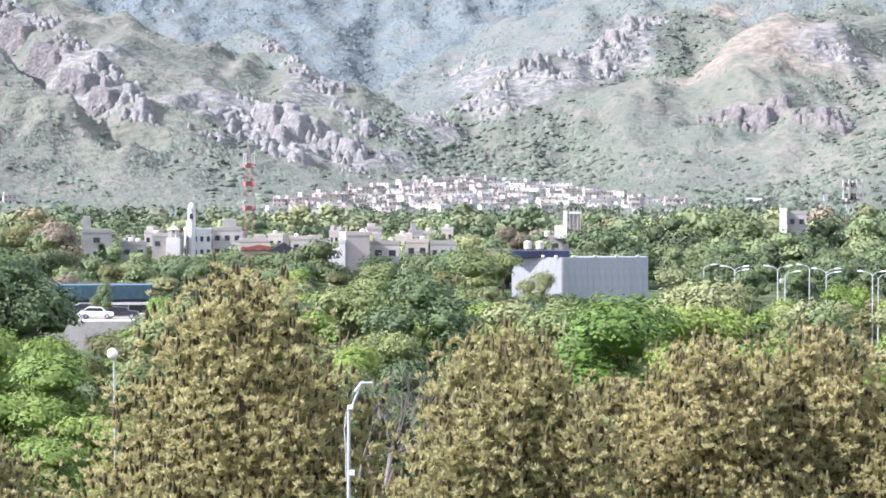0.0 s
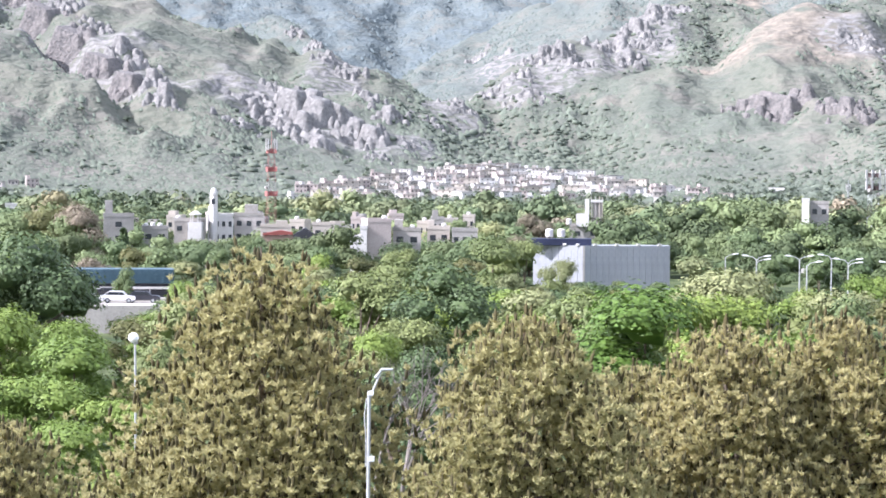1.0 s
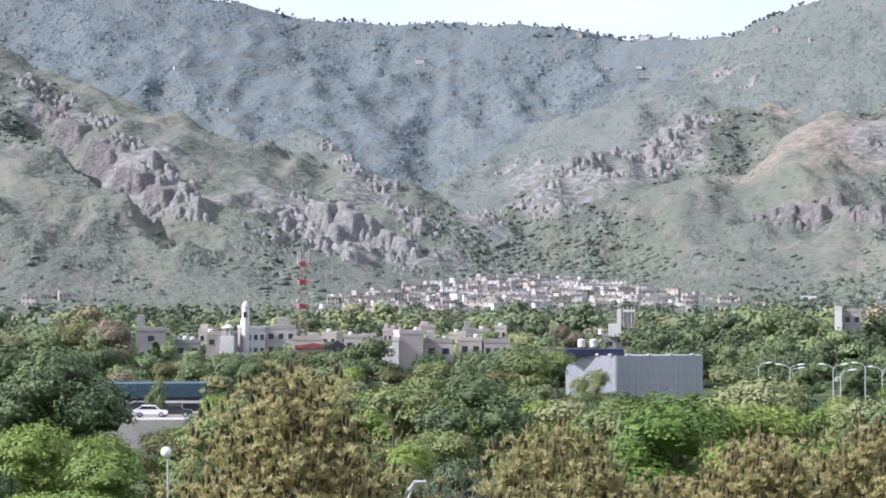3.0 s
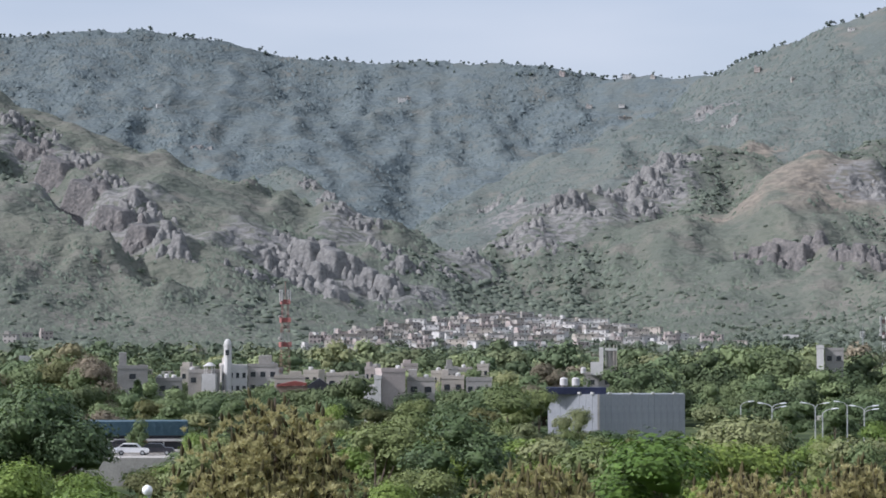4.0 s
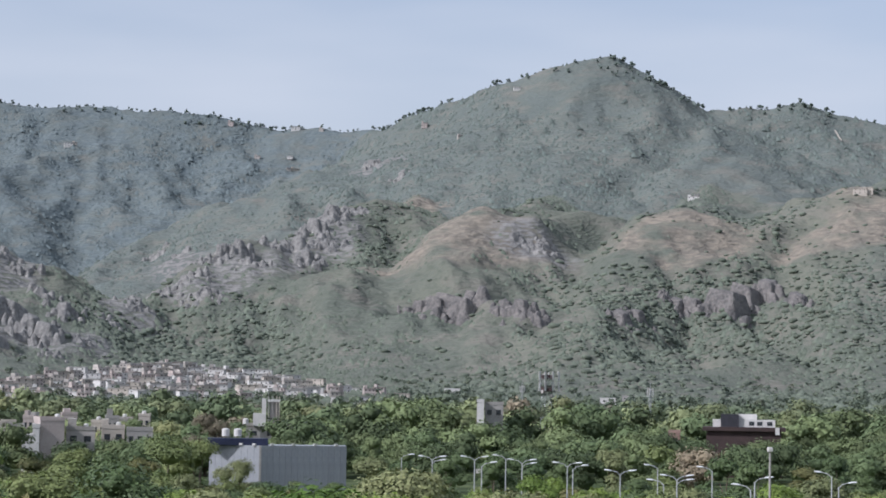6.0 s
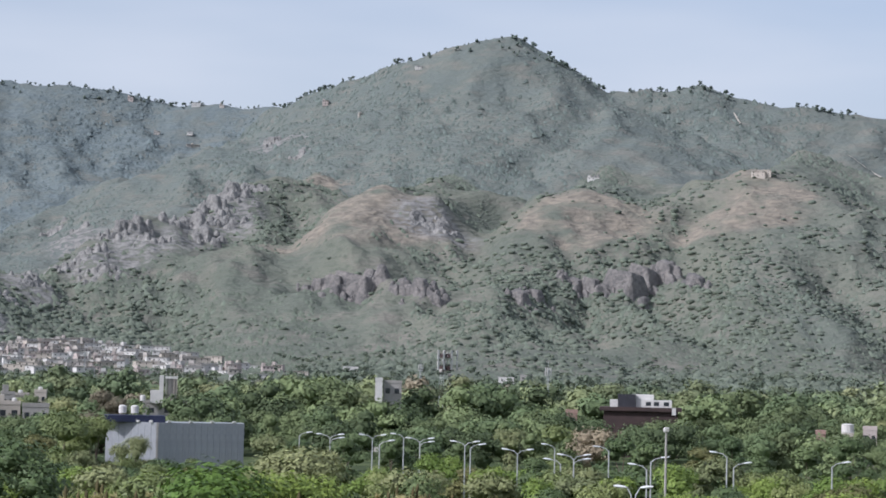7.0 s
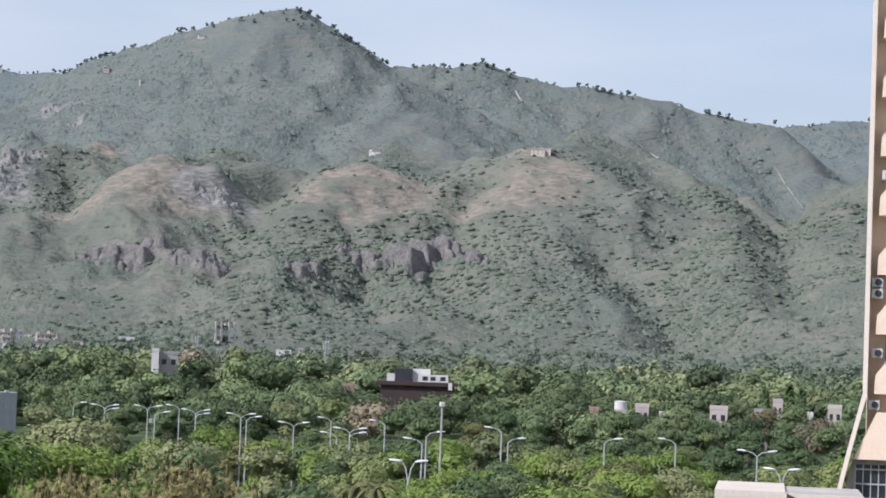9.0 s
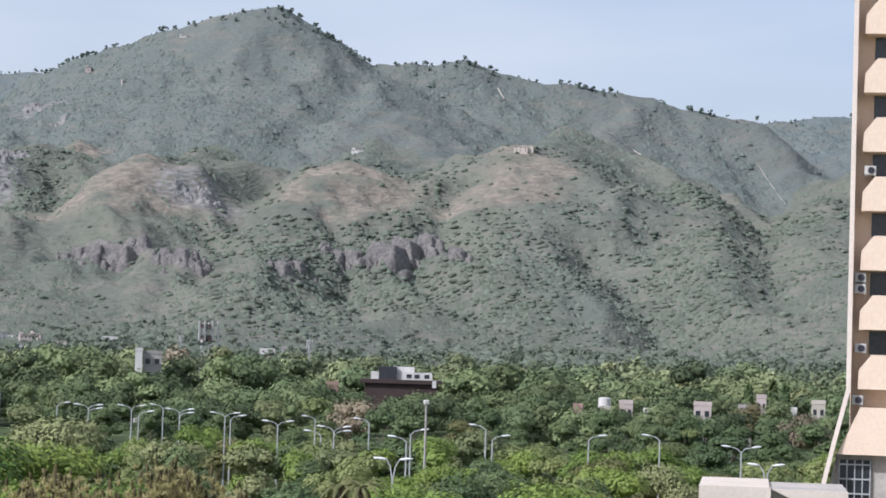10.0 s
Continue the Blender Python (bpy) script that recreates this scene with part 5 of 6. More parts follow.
# ---- lattice masts ----
def lattice_mast(az, dist, top_el, w0, w1, sections, mats, label, drums=(), platforms=(), spread=0.0):
    x, y = spot(az, dist)
    g0 = ground_at(x, y)
    H = up(top_el, dist) - g0
    t = thing("lattice_mast", label, "radio mast", m=pose(x, y, g0, 0, 0, 20))
    for s in range(sections):
        a, b = s / sections, (s + 1) / sections
        za, zb = H * a - (0.3 if s == 0 else 0), H * b
        ra, rb = (w0 + (w1 - w0) * a) / 2, (w0 + (w1 - w0) * b) / 2
        bm = bmesh.new()
        q = [(-1, -1), (1, -1), (1, 1), (-1, 1)]
        for i in range(4):
            (sx, sy), (ex, ey) = q[i], q[(i + 1) % 4]
            rod(bm, (sx * ra, sy * ra, za), (sx * rb, sy * rb, zb), 0.045, n=4)
            n = 1 if w0 > 2.5 else 2
            for k in range(n):
                u0, u1 = k / n, (k + 1) / n
                r0, r1, z0, z1 = ra + (rb - ra) * u0, ra + (rb - ra) * u1, za + (zb - za) * u0, za + (zb - za) * u1
                rod(bm, (sx * r0, sy * r0, z0), (ex * r1, ey * r1, z1), 0.024, n=4)
                rod(bm, (ex * r0, ey * r0, z0), (sx * r1, sy * r1, z1), 0.024, n=4)
                rod(bm, (sx * r1, sy * r1, z1), (ex * r1, ey * r1, z1), 0.024, n=4)
        tagged(part("mast_section", bm, mats[s % len(mats)], t), kind="stuff")
    for k in platforms:
        r = (w0 + (w1 - w0) * k) / 2 + 0.35
        part("platform", boxes((-r, r, -r, r, H * k, H * k + 0.2), (-r, r, -r, -r + 0.05, H * k + 0.8, H * k + 0.9), (-r, r, r - 0.08, r, H * k + 0.2, H * k + 1.2), (-r, -r + 0.08, -r, r, H * k + 0.2, H * k + 1.2), (r - 0.08, r, -r, r, H * k + 0.2, H * k + 1.2)), mats[0], t)
    for k, ang, r in drums:
        c = Vector((math.cos(radians(ang)), math.sin(radians(ang)), 0))
        rr = (w0 + (w1 - w0) * k) / 2
        bm = bmesh.new()
        rod(bm, c * (rr + 0.1) + Vector((0, 0, H * k)), c * (rr + 0.9) + Vector((0, 0, H * k)), r, n=14)
        part("dish", bm, M_GREYWALL, t, "grey drum antenna")
    for i in range(4):
        sx, sy = [(-1, -1), (1, -1), (1, 1), (-1, 1)][i]
        part("panel_antenna", boxes((sx * (w1 / 2 + 0.4) - 0.15, sx * (w1 / 2 + 0.4) + 0.15, sy * (w1 / 2 + 0.4) - 0.1, sy * (w1 / 2 + 0.4) + 0.1, H - 2.2, H + 0.6)), M_WHITE, t, "white panel antenna")
    for z in (H - 3.4, H - 0.4) if spread else ():
        for sx in (-1, -0.4, 0.4, 1):  # sector panels out on the frames
            part("panel_antenna", boxes((sx * spread - 0.28, sx * spread + 0.28, -1.6, -1.35, z - 1.2, z + 1.3), bevel=0.03), M_WHITE, t, "white panel antenna")
        part("antenna_frame", boxes((-spread - 0.1, spread + 0.1, -1.34, -1.24, z - 0.1, z + 0.1), (-0.1, 0.1, -1.24, 0.0, z - 0.1, z + 0.1)), M_RUST, t)
    bm = bmesh.new()
    rod(bm, (0, 0, H - 3), (0, 0, H + 2.5), 0.06, n=5)
    part("spike", bm, mats[0], t)
    BUILT.append((x, y, 3))


lattice_mast(-6.04, 556, 1.30, 2.6, 1.3, 9, (M_RED, M_RED, M_GREYWALL), "faded red steel lattice radio mast with dishes", ((0.93, 200, 0.32), (0.8, 190, 0.28), (0.60, 250, 0.28), (0.62, 200, 0.36)), (0.55, 0.75, 0.9))
lattice_mast(8.96, 640, 0.62, 2.8, 1.9, 8, (M_RUST, M_STEEL), "rusty lattice mast with white panel antennas", ((0.9, 230, 0.5), (0.75, 300, 0.5), (0.8, 200, 0.5)), (0.8, 0.95), 3.0)
for az, d, el in ((11.55, 760, 0.27), (8.35, 950, 0.3), (-0.02, 1200, 0.45)):
    lattice_mast(az, d, el, 1.0, 0.5, 5, (M_STEEL,), "slender grey lattice pole among the trees")


# ---- houses in the east ----
block_house(7.22, 7.40, -0.10, 520, M_WHITE, "narrow white end of a tall house", 1, 9, 0)
block_house(7.42, 7.88, -0.16, 523, M_GREYWALL, "grey tall house with a wide dark window band", 2, 9, 2)


def terrace_house():
    d = 520
    x, y = spot(13.85, d)
    t = thing("terrace_house", "dark rust-clad flat house with a white upper storey", "house", m=pose(x, y, 0, 0, 0, -13.85))
    k = d * radians(1)
    z = lambda el: up(el, d)
    part("wall", boxes((-0.9 * k, 0.95 * k, 0, 12, -0.5, z(-0.72))), M_RUST, t)
    part("roof_slab", boxes((-1.0 * k, 1.05 * k, -0.8, 12.5, z(-0.72) + 0.005, z(-0.62)), bevel=0.03), M_RUST, t)
    part("upper_storey", boxes((-0.75 * k, 0.8 * k, 3, 11, z(-0.62) + 0.005, z(-0.44))), M_WHITE, t, "white upper storey")
    part("dark_box", boxes((-0.55 * k, -0.1 * k, 2.2, 6, z(-0.62) + 0.005, z(-0.30)), bevel=0.04), M_CARDARK, t, "dark stair box")
    part("roof_room", boxes((-0.2 * k, 0.35 * k, 6.1, 10.5, z(-0.44) + 0.005, z(-0.30)), bevel=0.04), M_WHITE, t)
    for q in (0.15, 0.35, 0.6):
        part("window", boxes((q * k, (q + 0.13) * k, 2.94, 3.02, z(-0.58), z(-0.48))), M_DARK, t)
    part("sign_box", boxes((0.8 * k, 0.9 * k, -0.95, -0.82, z(-0.80), z(-0.62)), bevel=0.02), M_WHITE, t, "white box on the roof edge")
    BUILT.append((x, y, 20))


terrace_house()
block_house(12.0, 12.3, -0.80, 530, M_BRICK, "small brick house with a red roof edge", 1, 8, 1)
for az0, az1, el, d, mat, lab in ((19.35, 19.75, -0.97, 560, M_PINK, "small pink house among the trees"), (19.95, 20.3, -1.15, 520, M_WHITE, "low white shed roof among the trees"), (20.9, 21.35, -0.12, 1250, M_WHITE, "white house below the hill"), (21.2, 21.7, -0.95, 640, M_PINK, "small pink-brown house among the trees"), (22.75, 23.05, -0.72, 700, M_PINK, "small pink house with a dark window"), (23.3, 23.8, -1.02, 600, M_WHITE, "low white roof among the trees"), (24.1, 24.5, -0.82, 650, M_CREAM, "cream house among the trees"), (22.3, 22.7, -0.98, 620, M_GREYWALL, "low grey house among the trees"), (18.2, 18.5, -1.1, 560, M_BRICK, "brick shed among the trees"), (10.3, 10.75, 0.12, 1350, M_WHITE, "white house at the foot of the hill"), (10.85, 11.2, 0.18, 1500, M_GREYWALL, "grey roof at the foot of the hill"), (6.4, 6.85, 0.30, 1650, M_WHITE, "white house on the lower slope")):
    if el < -0.6:
        d = 478 + 6 * (az0 % 3)
    if el > -0.2:
        d = math.hypot(*meet((az0 + az1) / 2, el - 0.28)[:2])
    block_house(az0, az1 - 0.06, el - 0.08, d, mat, lab, 1, 7, 2)
water_tank(18.98, 484, up(-1.22, 484), 1.3, 2.2)
block_house(18.85, 19.12, -1.22, 482, M_CREAM, "small cream house under a white tank", 1, 6, 1)


# ---- hillside village ----
def village():
    g_ = random.Random(5)
    mats = (M_WHITE, M_OLDWHITE, M_CREAM, M_WHITE, M_GREYWALL, M_PINK, M_WHITE, M_CREAM)
    labels = {M_WHITE: "whitewashed flat-roofed village house on the slope", M_OLDWHITE: "white flat-roofed village house on the slope", M_CREAM: "cream flat-roofed village house on the slope", M_GREYWALL: "grey concrete village house on the slope", M_PINK: "pink-washed village house on the slope", M_BRICK: "bare brick village house on the slope"}
    protos = []
    for i in range(10):
        w, d, h = g_.uniform(8, 18), g_.uniform(6, 10), g_.choice((3.0, 3.2, 3.4, 6.2, 6.4))
        mat = mats[i % len(mats)]
        t = thing("house", labels[mat], "house", "village houses")
        part("wall", boxes((-w / 2, w / 2, -d / 2, d / 2, -3, h), bevel=0.05), mat, t)
        part("roof", boxes((-w / 2 - 0.35, w / 2 + 0.35, -d / 2 - 0.5, d / 2 + 0.35, h + 0.004, h + 0.3)), M_OLDWHITE if i % 3 else M_GREYWALL, t)
        if i % 2:
            part("roof_room", boxes((-w / 2 + 0.4, -w / 2 + g_.uniform(2.6, 4.5), -d / 4, d / 2 - 0.4, h + 0.305, h + 2.7)), mat, t)
        for s in range(1 if h < 4 else 2):
            for k in range(3):
                c = -w / 2 + w * (k + 0.5) / 3
                hi = 1.9 if k == 1 and s == 0 else 1.2
                part("door" if k == 1 and s == 0 else "window", boxes((c - 0.55, c + 0.55, -d / 2 - 0.04, -d / 2 + 0.05, 0.1 if k == 1 and s == 0 else 1.0 + 3.1 * s, (0.1 if k == 1 and s == 0 else 1.0 + 3.1 * s) + hi)), M_DARK, t)
        protos.append(t)
    placed = []
    tries = 0
    while len(placed) < 285 and tries < 6000:
        tries += 1
        az = g_.gauss(-0.7, 2.5)
        if not -5.4 < az < 5.4:
            continue
        hi = float(np.interp(az, (-5.8, -3, -1.2, 0.2, 1.2, 3, 5.4), (0.05, 0.42, 0.60, 0.66, 0.58, 0.28, 0.0)))
        lo = float(np.interp(az, (-5.8, 0, 5.4), (-0.30, -0.15, -0.25)))
        el = hi - (hi - lo) * g_.random() ** 1.3
        if el < 0.02 and g_.random() < 0.5:
            continue
        x, y, z = meet(az, el)
        if any(math.hypot(x - a, y - b) < 9.5 for a, b in placed):
            continue
        placed.append((x, y))
        copy_thing(g_.choice(protos), pose(x, y, z, 0, 0, -az + g_.gauss(0, 16)))
        BUILT.append((x, y, 5))
    # lone huts high on the slopes
    for az, el in ((0.92, 6.72), (2.15, 6.66), (2.55, 6.65), (3.2, 6.64), (3.75, 6.65), (1.6, 5.9), (2.42, 5.95), (2.4, 5.65), (2.55, 5.62), (8.12, 7.75), (6.7, 6.54), (5.8, 6.76), (-9.5, 5.8), (-9.2, 5.9), (-2.95, 6.15), (-3.1, 6.1), (-12.8, 0.02), (-11.95, 0.1), (-12.4, 0.15), (12.6, 5.05), (16.85, 5.22), (16.7, 5.18)):
        x, y, z = meet(az, el)
        copy_thing(g_.choice(protos), pose(x, y, z, 0, 0, -az + g_.gauss(0, 16)))
    for p in protos:
        stow(p)


village()


# ---- blue-roofed shed, deck and cars ----
def blue_shed():
    d = 300
    x, y = spot(-9.9, d)
    t = thing("long_shed", "long low shed with a faded teal-blue roof and white eaves band", "shed", m=pose(x, y, 0, 0, 0, 9.9))
    z = lambda el: up(el, d)
    w = 7.6
    part("roof", prism([(0, 0)] * 0 + [(-w, z(-2.28)), (w, z(-2.28)), (w, z(-2.22)), (w, z(-1.93)), (-w, z(-1.93))], 0.3, 7), M_BLUEROOF, t, "faded teal-blue sheet roof")
    me = bpy.data.meshes.new("roof_rib")
    pb = boxes((-0.06, 0.06, 0.2, 0.34, z(-2.28), z(-1.93)))
    pb.to_mesh(me)
    pb.free()
    for k in range(16):
        q = part("roof_rib", me, M_BLUEROOF, t)
        q.location.x = -w + 0.3 + k * 0.97
    part("eaves_band", boxes((-w, w, 0.0, 0.29, z(-2.42), z(-2.36))), M_WHITE, t, "white eaves band")
    # solid dark block in place of the shade under the roof
    part("recess", boxes((-w, w, 0.6, 6, 0, z(-2.29))), M_CARDARK, t, "dark open side")
    for k in range(6):
        part("post", boxes((-w + 0.4 + 2.9 * k, -w + 0.55 + 2.9 * k, 0.1, 0.28, 0, z(-2.43))), M_STEEL, t)
    deck = tagged(part("parking_deck", boxes((-9, 7, -24, -0.3, z(-2.62) - 0.6, z(-2.62)), (-9, 7, -24.2, -24.0, 0, z(-2.62) + 0.1), (-9, 7, -12, -11.8, z(-2.62) + 0.002, z(-2.62) + 0.4)), M_CONCRETE), "pale concrete parking deck before the shed", "parking deck", kind="structure")
    deck.matrix_basis = pose(x, y, 0, 0, 0, 9.9)
    for cx, cy, mat, lab in ((-3.6, -16, M_CARWHITE, "white parked car on the deck"), (-0.6, -5, M_CARDARK, "dark parked car on the deck"), (1.6, -7, M_CARRED, "red parked car on the deck"), (0.4, -15, M_CARWHITE, "white parked car on the deck"), (3.4, -15, M_CARDARK, "dark parked car on the deck")):
        car(pose(x, y, 0, 0, 0, 9.9) @ pose(cx, cy, z(-2.62) + 0.003, 0, 0, random.uniform(-6, 6)), mat, lab)
    BUILT.append((x, y, 9))
    BUILT.append((*spot(-9.8, 286), 9))


def car(m, mat, label):
    t = thing("car", label, "car", "parked cars", m)
    part("body", prism([(-2.1, 0.35), (2.1, 0.35), (2.15, 0.7), (1.95, 0.88), (1.05, 0.95), (0.55, 1.42), (-1.1, 1.45), (-1.75, 0.98), (-2.1, 0.9)], -0.85, 0.85), mat, t)
    part("window", prism([(0.9, 0.97), (0.52, 1.34), (-1.05, 1.37), (-1.55, 1.0)], -0.87, 0.87), M_DARK, t)
    for sx in (-1.3, 1.3):
        for sy in (-0.8, 0.8):
            bm = bmesh.new()
            rod(bm, (sx, sy - 0.1, 0.31), (sx, sy + 0.1, 0.31), 0.31, n=14)
            wh = part("wheel", bm, M_CARDARK, t)
            bm = bmesh.new()
            rod(bm, (sx, sy - 0.115, 0.31), (sx, sy + 0.115, 0.31), 0.18, n=10)
            part("rim", bm, M_STEEL, wh)


blue_shed()


# ---- street lamps ----
def street_lamp(az, dist, el, arms, turn=0.0, reach=0.95, rise=0.4, label="pale steel street lamp with two outstretched arms", low=0.0):
    """arms: side (+1 right, -1 left) and extra drop of each arm."""
    x, y = spot(az, dist)
    H = up(el, dist)
    t = thing("street_lamp", label, "street lamp", "street lamps", pose(x, y, 0, 0, 0, -az + turn))
    bm = bmesh.new()
    rod(bm, (0, 0, -0.2), (0, 0, H - rise), 0.105, 0.07, 8)
    part("pole", bm, M_STEEL, t)
    for side, drop, yy in arms:
        z = H - drop
        tip = Vector((side * reach, yy, z))
        bm = bmesh.new()
        a, b = Vector((0, 0, z - rise - 0.1)), Vector((side * reach * 0.4, yy * 0.4, z - rise * 0.35))
        rod(bm, a, b, 0.055, 0.05, 6)
        rod(bm, b, tip, 0.05, 0.04, 6)
        arm = part("arm", bm, M_STEEL, t)
        bm = bmesh.new()
        bmesh.ops.create_uvsphere(bm, u_segments=10, v_segments=6, radius=1, matrix=Matrix.Translation(tip + Vector((side * 0.42, 0, 0.05))) @ pose(0, 0, 0, 0, -6 * side, 0) @ Matrix.Diagonal((0.48, 0.16, 0.10, 1)))
        part("lamp_head", bm, M_LAMPHEAD, t, "flat white lamp head")
    BUILT.append((x, y, 1.0))


TWO = ((1, 0.0, 0.0), (-1, 0.0, 0.0))
THREE = ((1, 0.0, 0.0), (-1, 0.0, 0.0), (1, 0.4, -0.6))
RIGHT, LEFT = ((1, 0.0, 0.0),), ((-1, 0.0, 0.0),)
ONE = "pale steel street lamp with a single arm"
for az, d, el, arms in ((6.12, 285, -1.47, THREE), (7.18, 290, -1.46, TWO), (8.37, 280, -1.52, THREE), (9.50, 272, -1.58, TWO), (9.64, 262, -1.64, RIGHT), (10.82, 255, -1.75, TWO), (12.23, 240, -1.85, THREE), (7.36, 262, -1.60, RIGHT), (7.96, 300, -1.42, LEFT), (13.10, 262, -1.63, LEFT), (14.15, 222, -1.86, RIGHT), (14.05, 215, -2.05, LEFT), (18.61, 224, -1.87, RIGHT), (20.38, 226, -1.82, LEFT), (22.40, 207, -2.03, TWO), (16.03, 235, -1.70, LEFT), (16.2, 230, -1.95, RIGHT), (5.35, 310, -1.43, RIGHT), (11.9, 236, -1.97, LEFT), (11.75, 300, -1.60, LEFT)):
    street_lamp(az, d, el, arms, label=ONE if len(arms) == 1 else "pale steel street lamp with two outstretched arms")
street_lamp(13.73, 147, -2.62, TWO, 0, 0.42, 1.3, "pale steel street lamp with two steep raised arms")
street_lamp(23.02, 160, -2.46, TWO, 0, 0.45, 1.2, "pale steel street lamp with two steep raised arms")


def near_lamp():
    d = 82
    x, y = spot(-3.55, d)
    t = thing("street_lamp", "tall white-grey street lamp with a cranked arm", "street lamp", "street lamps", pose(x, y, 0, 0, 0, 3.5))
    H = up(-5.05, d)
    bm = bmesh.new()
    rod(bm, (0, 0, -0.2), (0, 0, H), 0.09, 0.065, 10)
    part("pole", bm, M_STEEL, t)
    bm = bmesh.new()
    rod(bm, (0.02, 0, H - 0.15), (0.42, 0, H + 0.85), 0.045, 0.04, 7)
    part("arm", bm, M_STEEL, t)
    bm = bmesh.new()
    rod(bm, (0.22, 0, H + 0.62), (0.45, 0, H + 0.92), 0.05, 0.05, 7)
    rod(bm, (0.42, 0, H + 0.92), (0.85, 0, H + 0.93), 0.065, 0.045, 8)
    part("lamp_head", bm, M_STEEL, t, "flat white lamp head")
    part("fitting", boxes((-0.05, 0.17, -0.13, 0.13, H - 0.02, H + 0.14), (0.03, 0.22, -0.1, 0.1, H - 2.4, H - 2.2), bevel=0.02), M_LAMPHEAD, t)
    bm = bmesh.new()
    for a, b in (((-0.10, 0, H - 1.6), (-0.16, 0, H - 0.8)), ((-0.16, 0, H - 0.8), (-0.08, 0, H - 0.1)), ((-0.10, 0, H - 1.6), (-0.1, 0, H - 2.6))):
        rod(bm, a, b, 0.025, n=5)
    part("cable", bm, M_STEEL, t)


near_lamp()


def globe_lamp():
    d = 107
    x, y = spot(-9.40, d)
    t = thing("globe_lamp", "white globe lamp on a slim white post", "street lamp", m=pose(x, y, 0))
    H = up(-3.74, d)
    bm = bmesh.new()
    rod(bm, (0.1, 0, -0.2), (0, 0, H), 0.075, 0.05, 8)
    part("post", bm, M_STEEL, t)
    bm = bmesh.new()
    bmesh.ops.create_uvsphere(bm, u_segments=16, v_segments=10, radius=0.25, matrix=Matrix.Translation((-0.08, 0, H + 0.2)))
    part("globe", bm, M_GLOBE, t)
    bm = bmesh.new()
    rod(bm, (0, 0, H - 0.1), (0, 0, H + 0.02), 0.1, 0.13, 10)
    part("collar", bm, M_STEEL, t)


globe_lamp()


def camera_mast(az, dist, el):
    x, y = spot(az, dist)
    H = up(el, dist)
    t = thing("slim_mast", "thin grey steel mast with a white box on top", "mast", m=pose(x, y, 0))
    bm = bmesh.new()
    rod(bm, (0, 0, -0.2), (0, 0, H), 0.16, 0.09, 8)
    part("pole", bm, M_GREYWALL, t)
    part("top_box", boxes((-0.22, 0.22, -0.2, 0.2, H, H + 0.4), bevel=0.05), M_WHITE, t)
    BUILT.append((x, y, 1.0))


camera_mast(14.52, 200, -1.22)


# ---- bare tree by the near lamp ----
def bare_tree(az, dist, H, seed):
    g_ = random.Random(seed)
    x, y = spot(az, dist)
    ob_bm = bmesh.new()

    def grow(a, way, length, r, depth):
        b = a + way * length
        rod(ob_bm, a, b, r, r * 0.68, 5)
        if depth:
            for _ in range(3 if depth > 2 else 2):
                w = (way + Vector((g_.gauss(0, 0.5), g_.gauss(0, 0.5), g_.gauss(0.1, 0.3)))).normalized()
                grow(b, w, length * g_.uniform(0.6, 0.85), r * 0.6, depth - 1)

    grow(Vector((0, 0, -0.3)), Vector((0.05, 0, 1)), H * 0.32, 0.16, 5)
    t = thing("bare_tree", "leafless grey tree with tangled thin branches", "tree", m=pose(x, y, 0))
    part("bare_crown", ob_bm, M_GREYBARK, t)


bare_tree(-2.75, 112, 9.6, 3)
bare_tree(-3.4, 118, 9.0, 8)


# ---- slender dark conifers, palm ----
def cypress(az, dist, H, seed):
    g_ = np.random.default_rng(seed)
    x, y = spot(az, dist)
    t = thing("cypress", "slender dark green columnar conifer", "conifer", "columnar conifers", pose(x, y, 0))
    k = g_.random(700) ** 0.7
    a = g_.uniform(0, 2 * np.pi, 700)
    r = 0.13 * H * np.sin(np.pi * np.clip(k, 0.02, 1) ** 0.6) ** 0.8 * g_.uniform(0.75, 1.05, 700)
    p = np.stack([np.cos(a) * r, np.sin(a) * r, 0.4 + k * (H - 0.4)], -1)
    n = np.stack([np.cos(a), np.sin(a), 0.5 + 0 * a], -1)
    v, f = leaf_cloud(p, n, 0.07 * H * g_.uniform(0.6, 1.2, 700), g_)
    part("crown", mesh_np("crown", v, f), LEAF["dark"], t)
    bm = bmesh.new()
    rod(bm, (0, 0, -0.3), (0, 0, H * 0.8), 0.16, 0.04, 7)
    part("trunk", bm, M_BARK, t)
    BUILT.append((x, y, 2))


for az, d, el, seed in ((22.55, 500, -0.52, 1), (23.15, 505, -0.42, 2), (23.45, 500, -0.50, 3), (-9.7, 420, -0.95, 4)):
    cypress(az, d, up(el, d), seed)


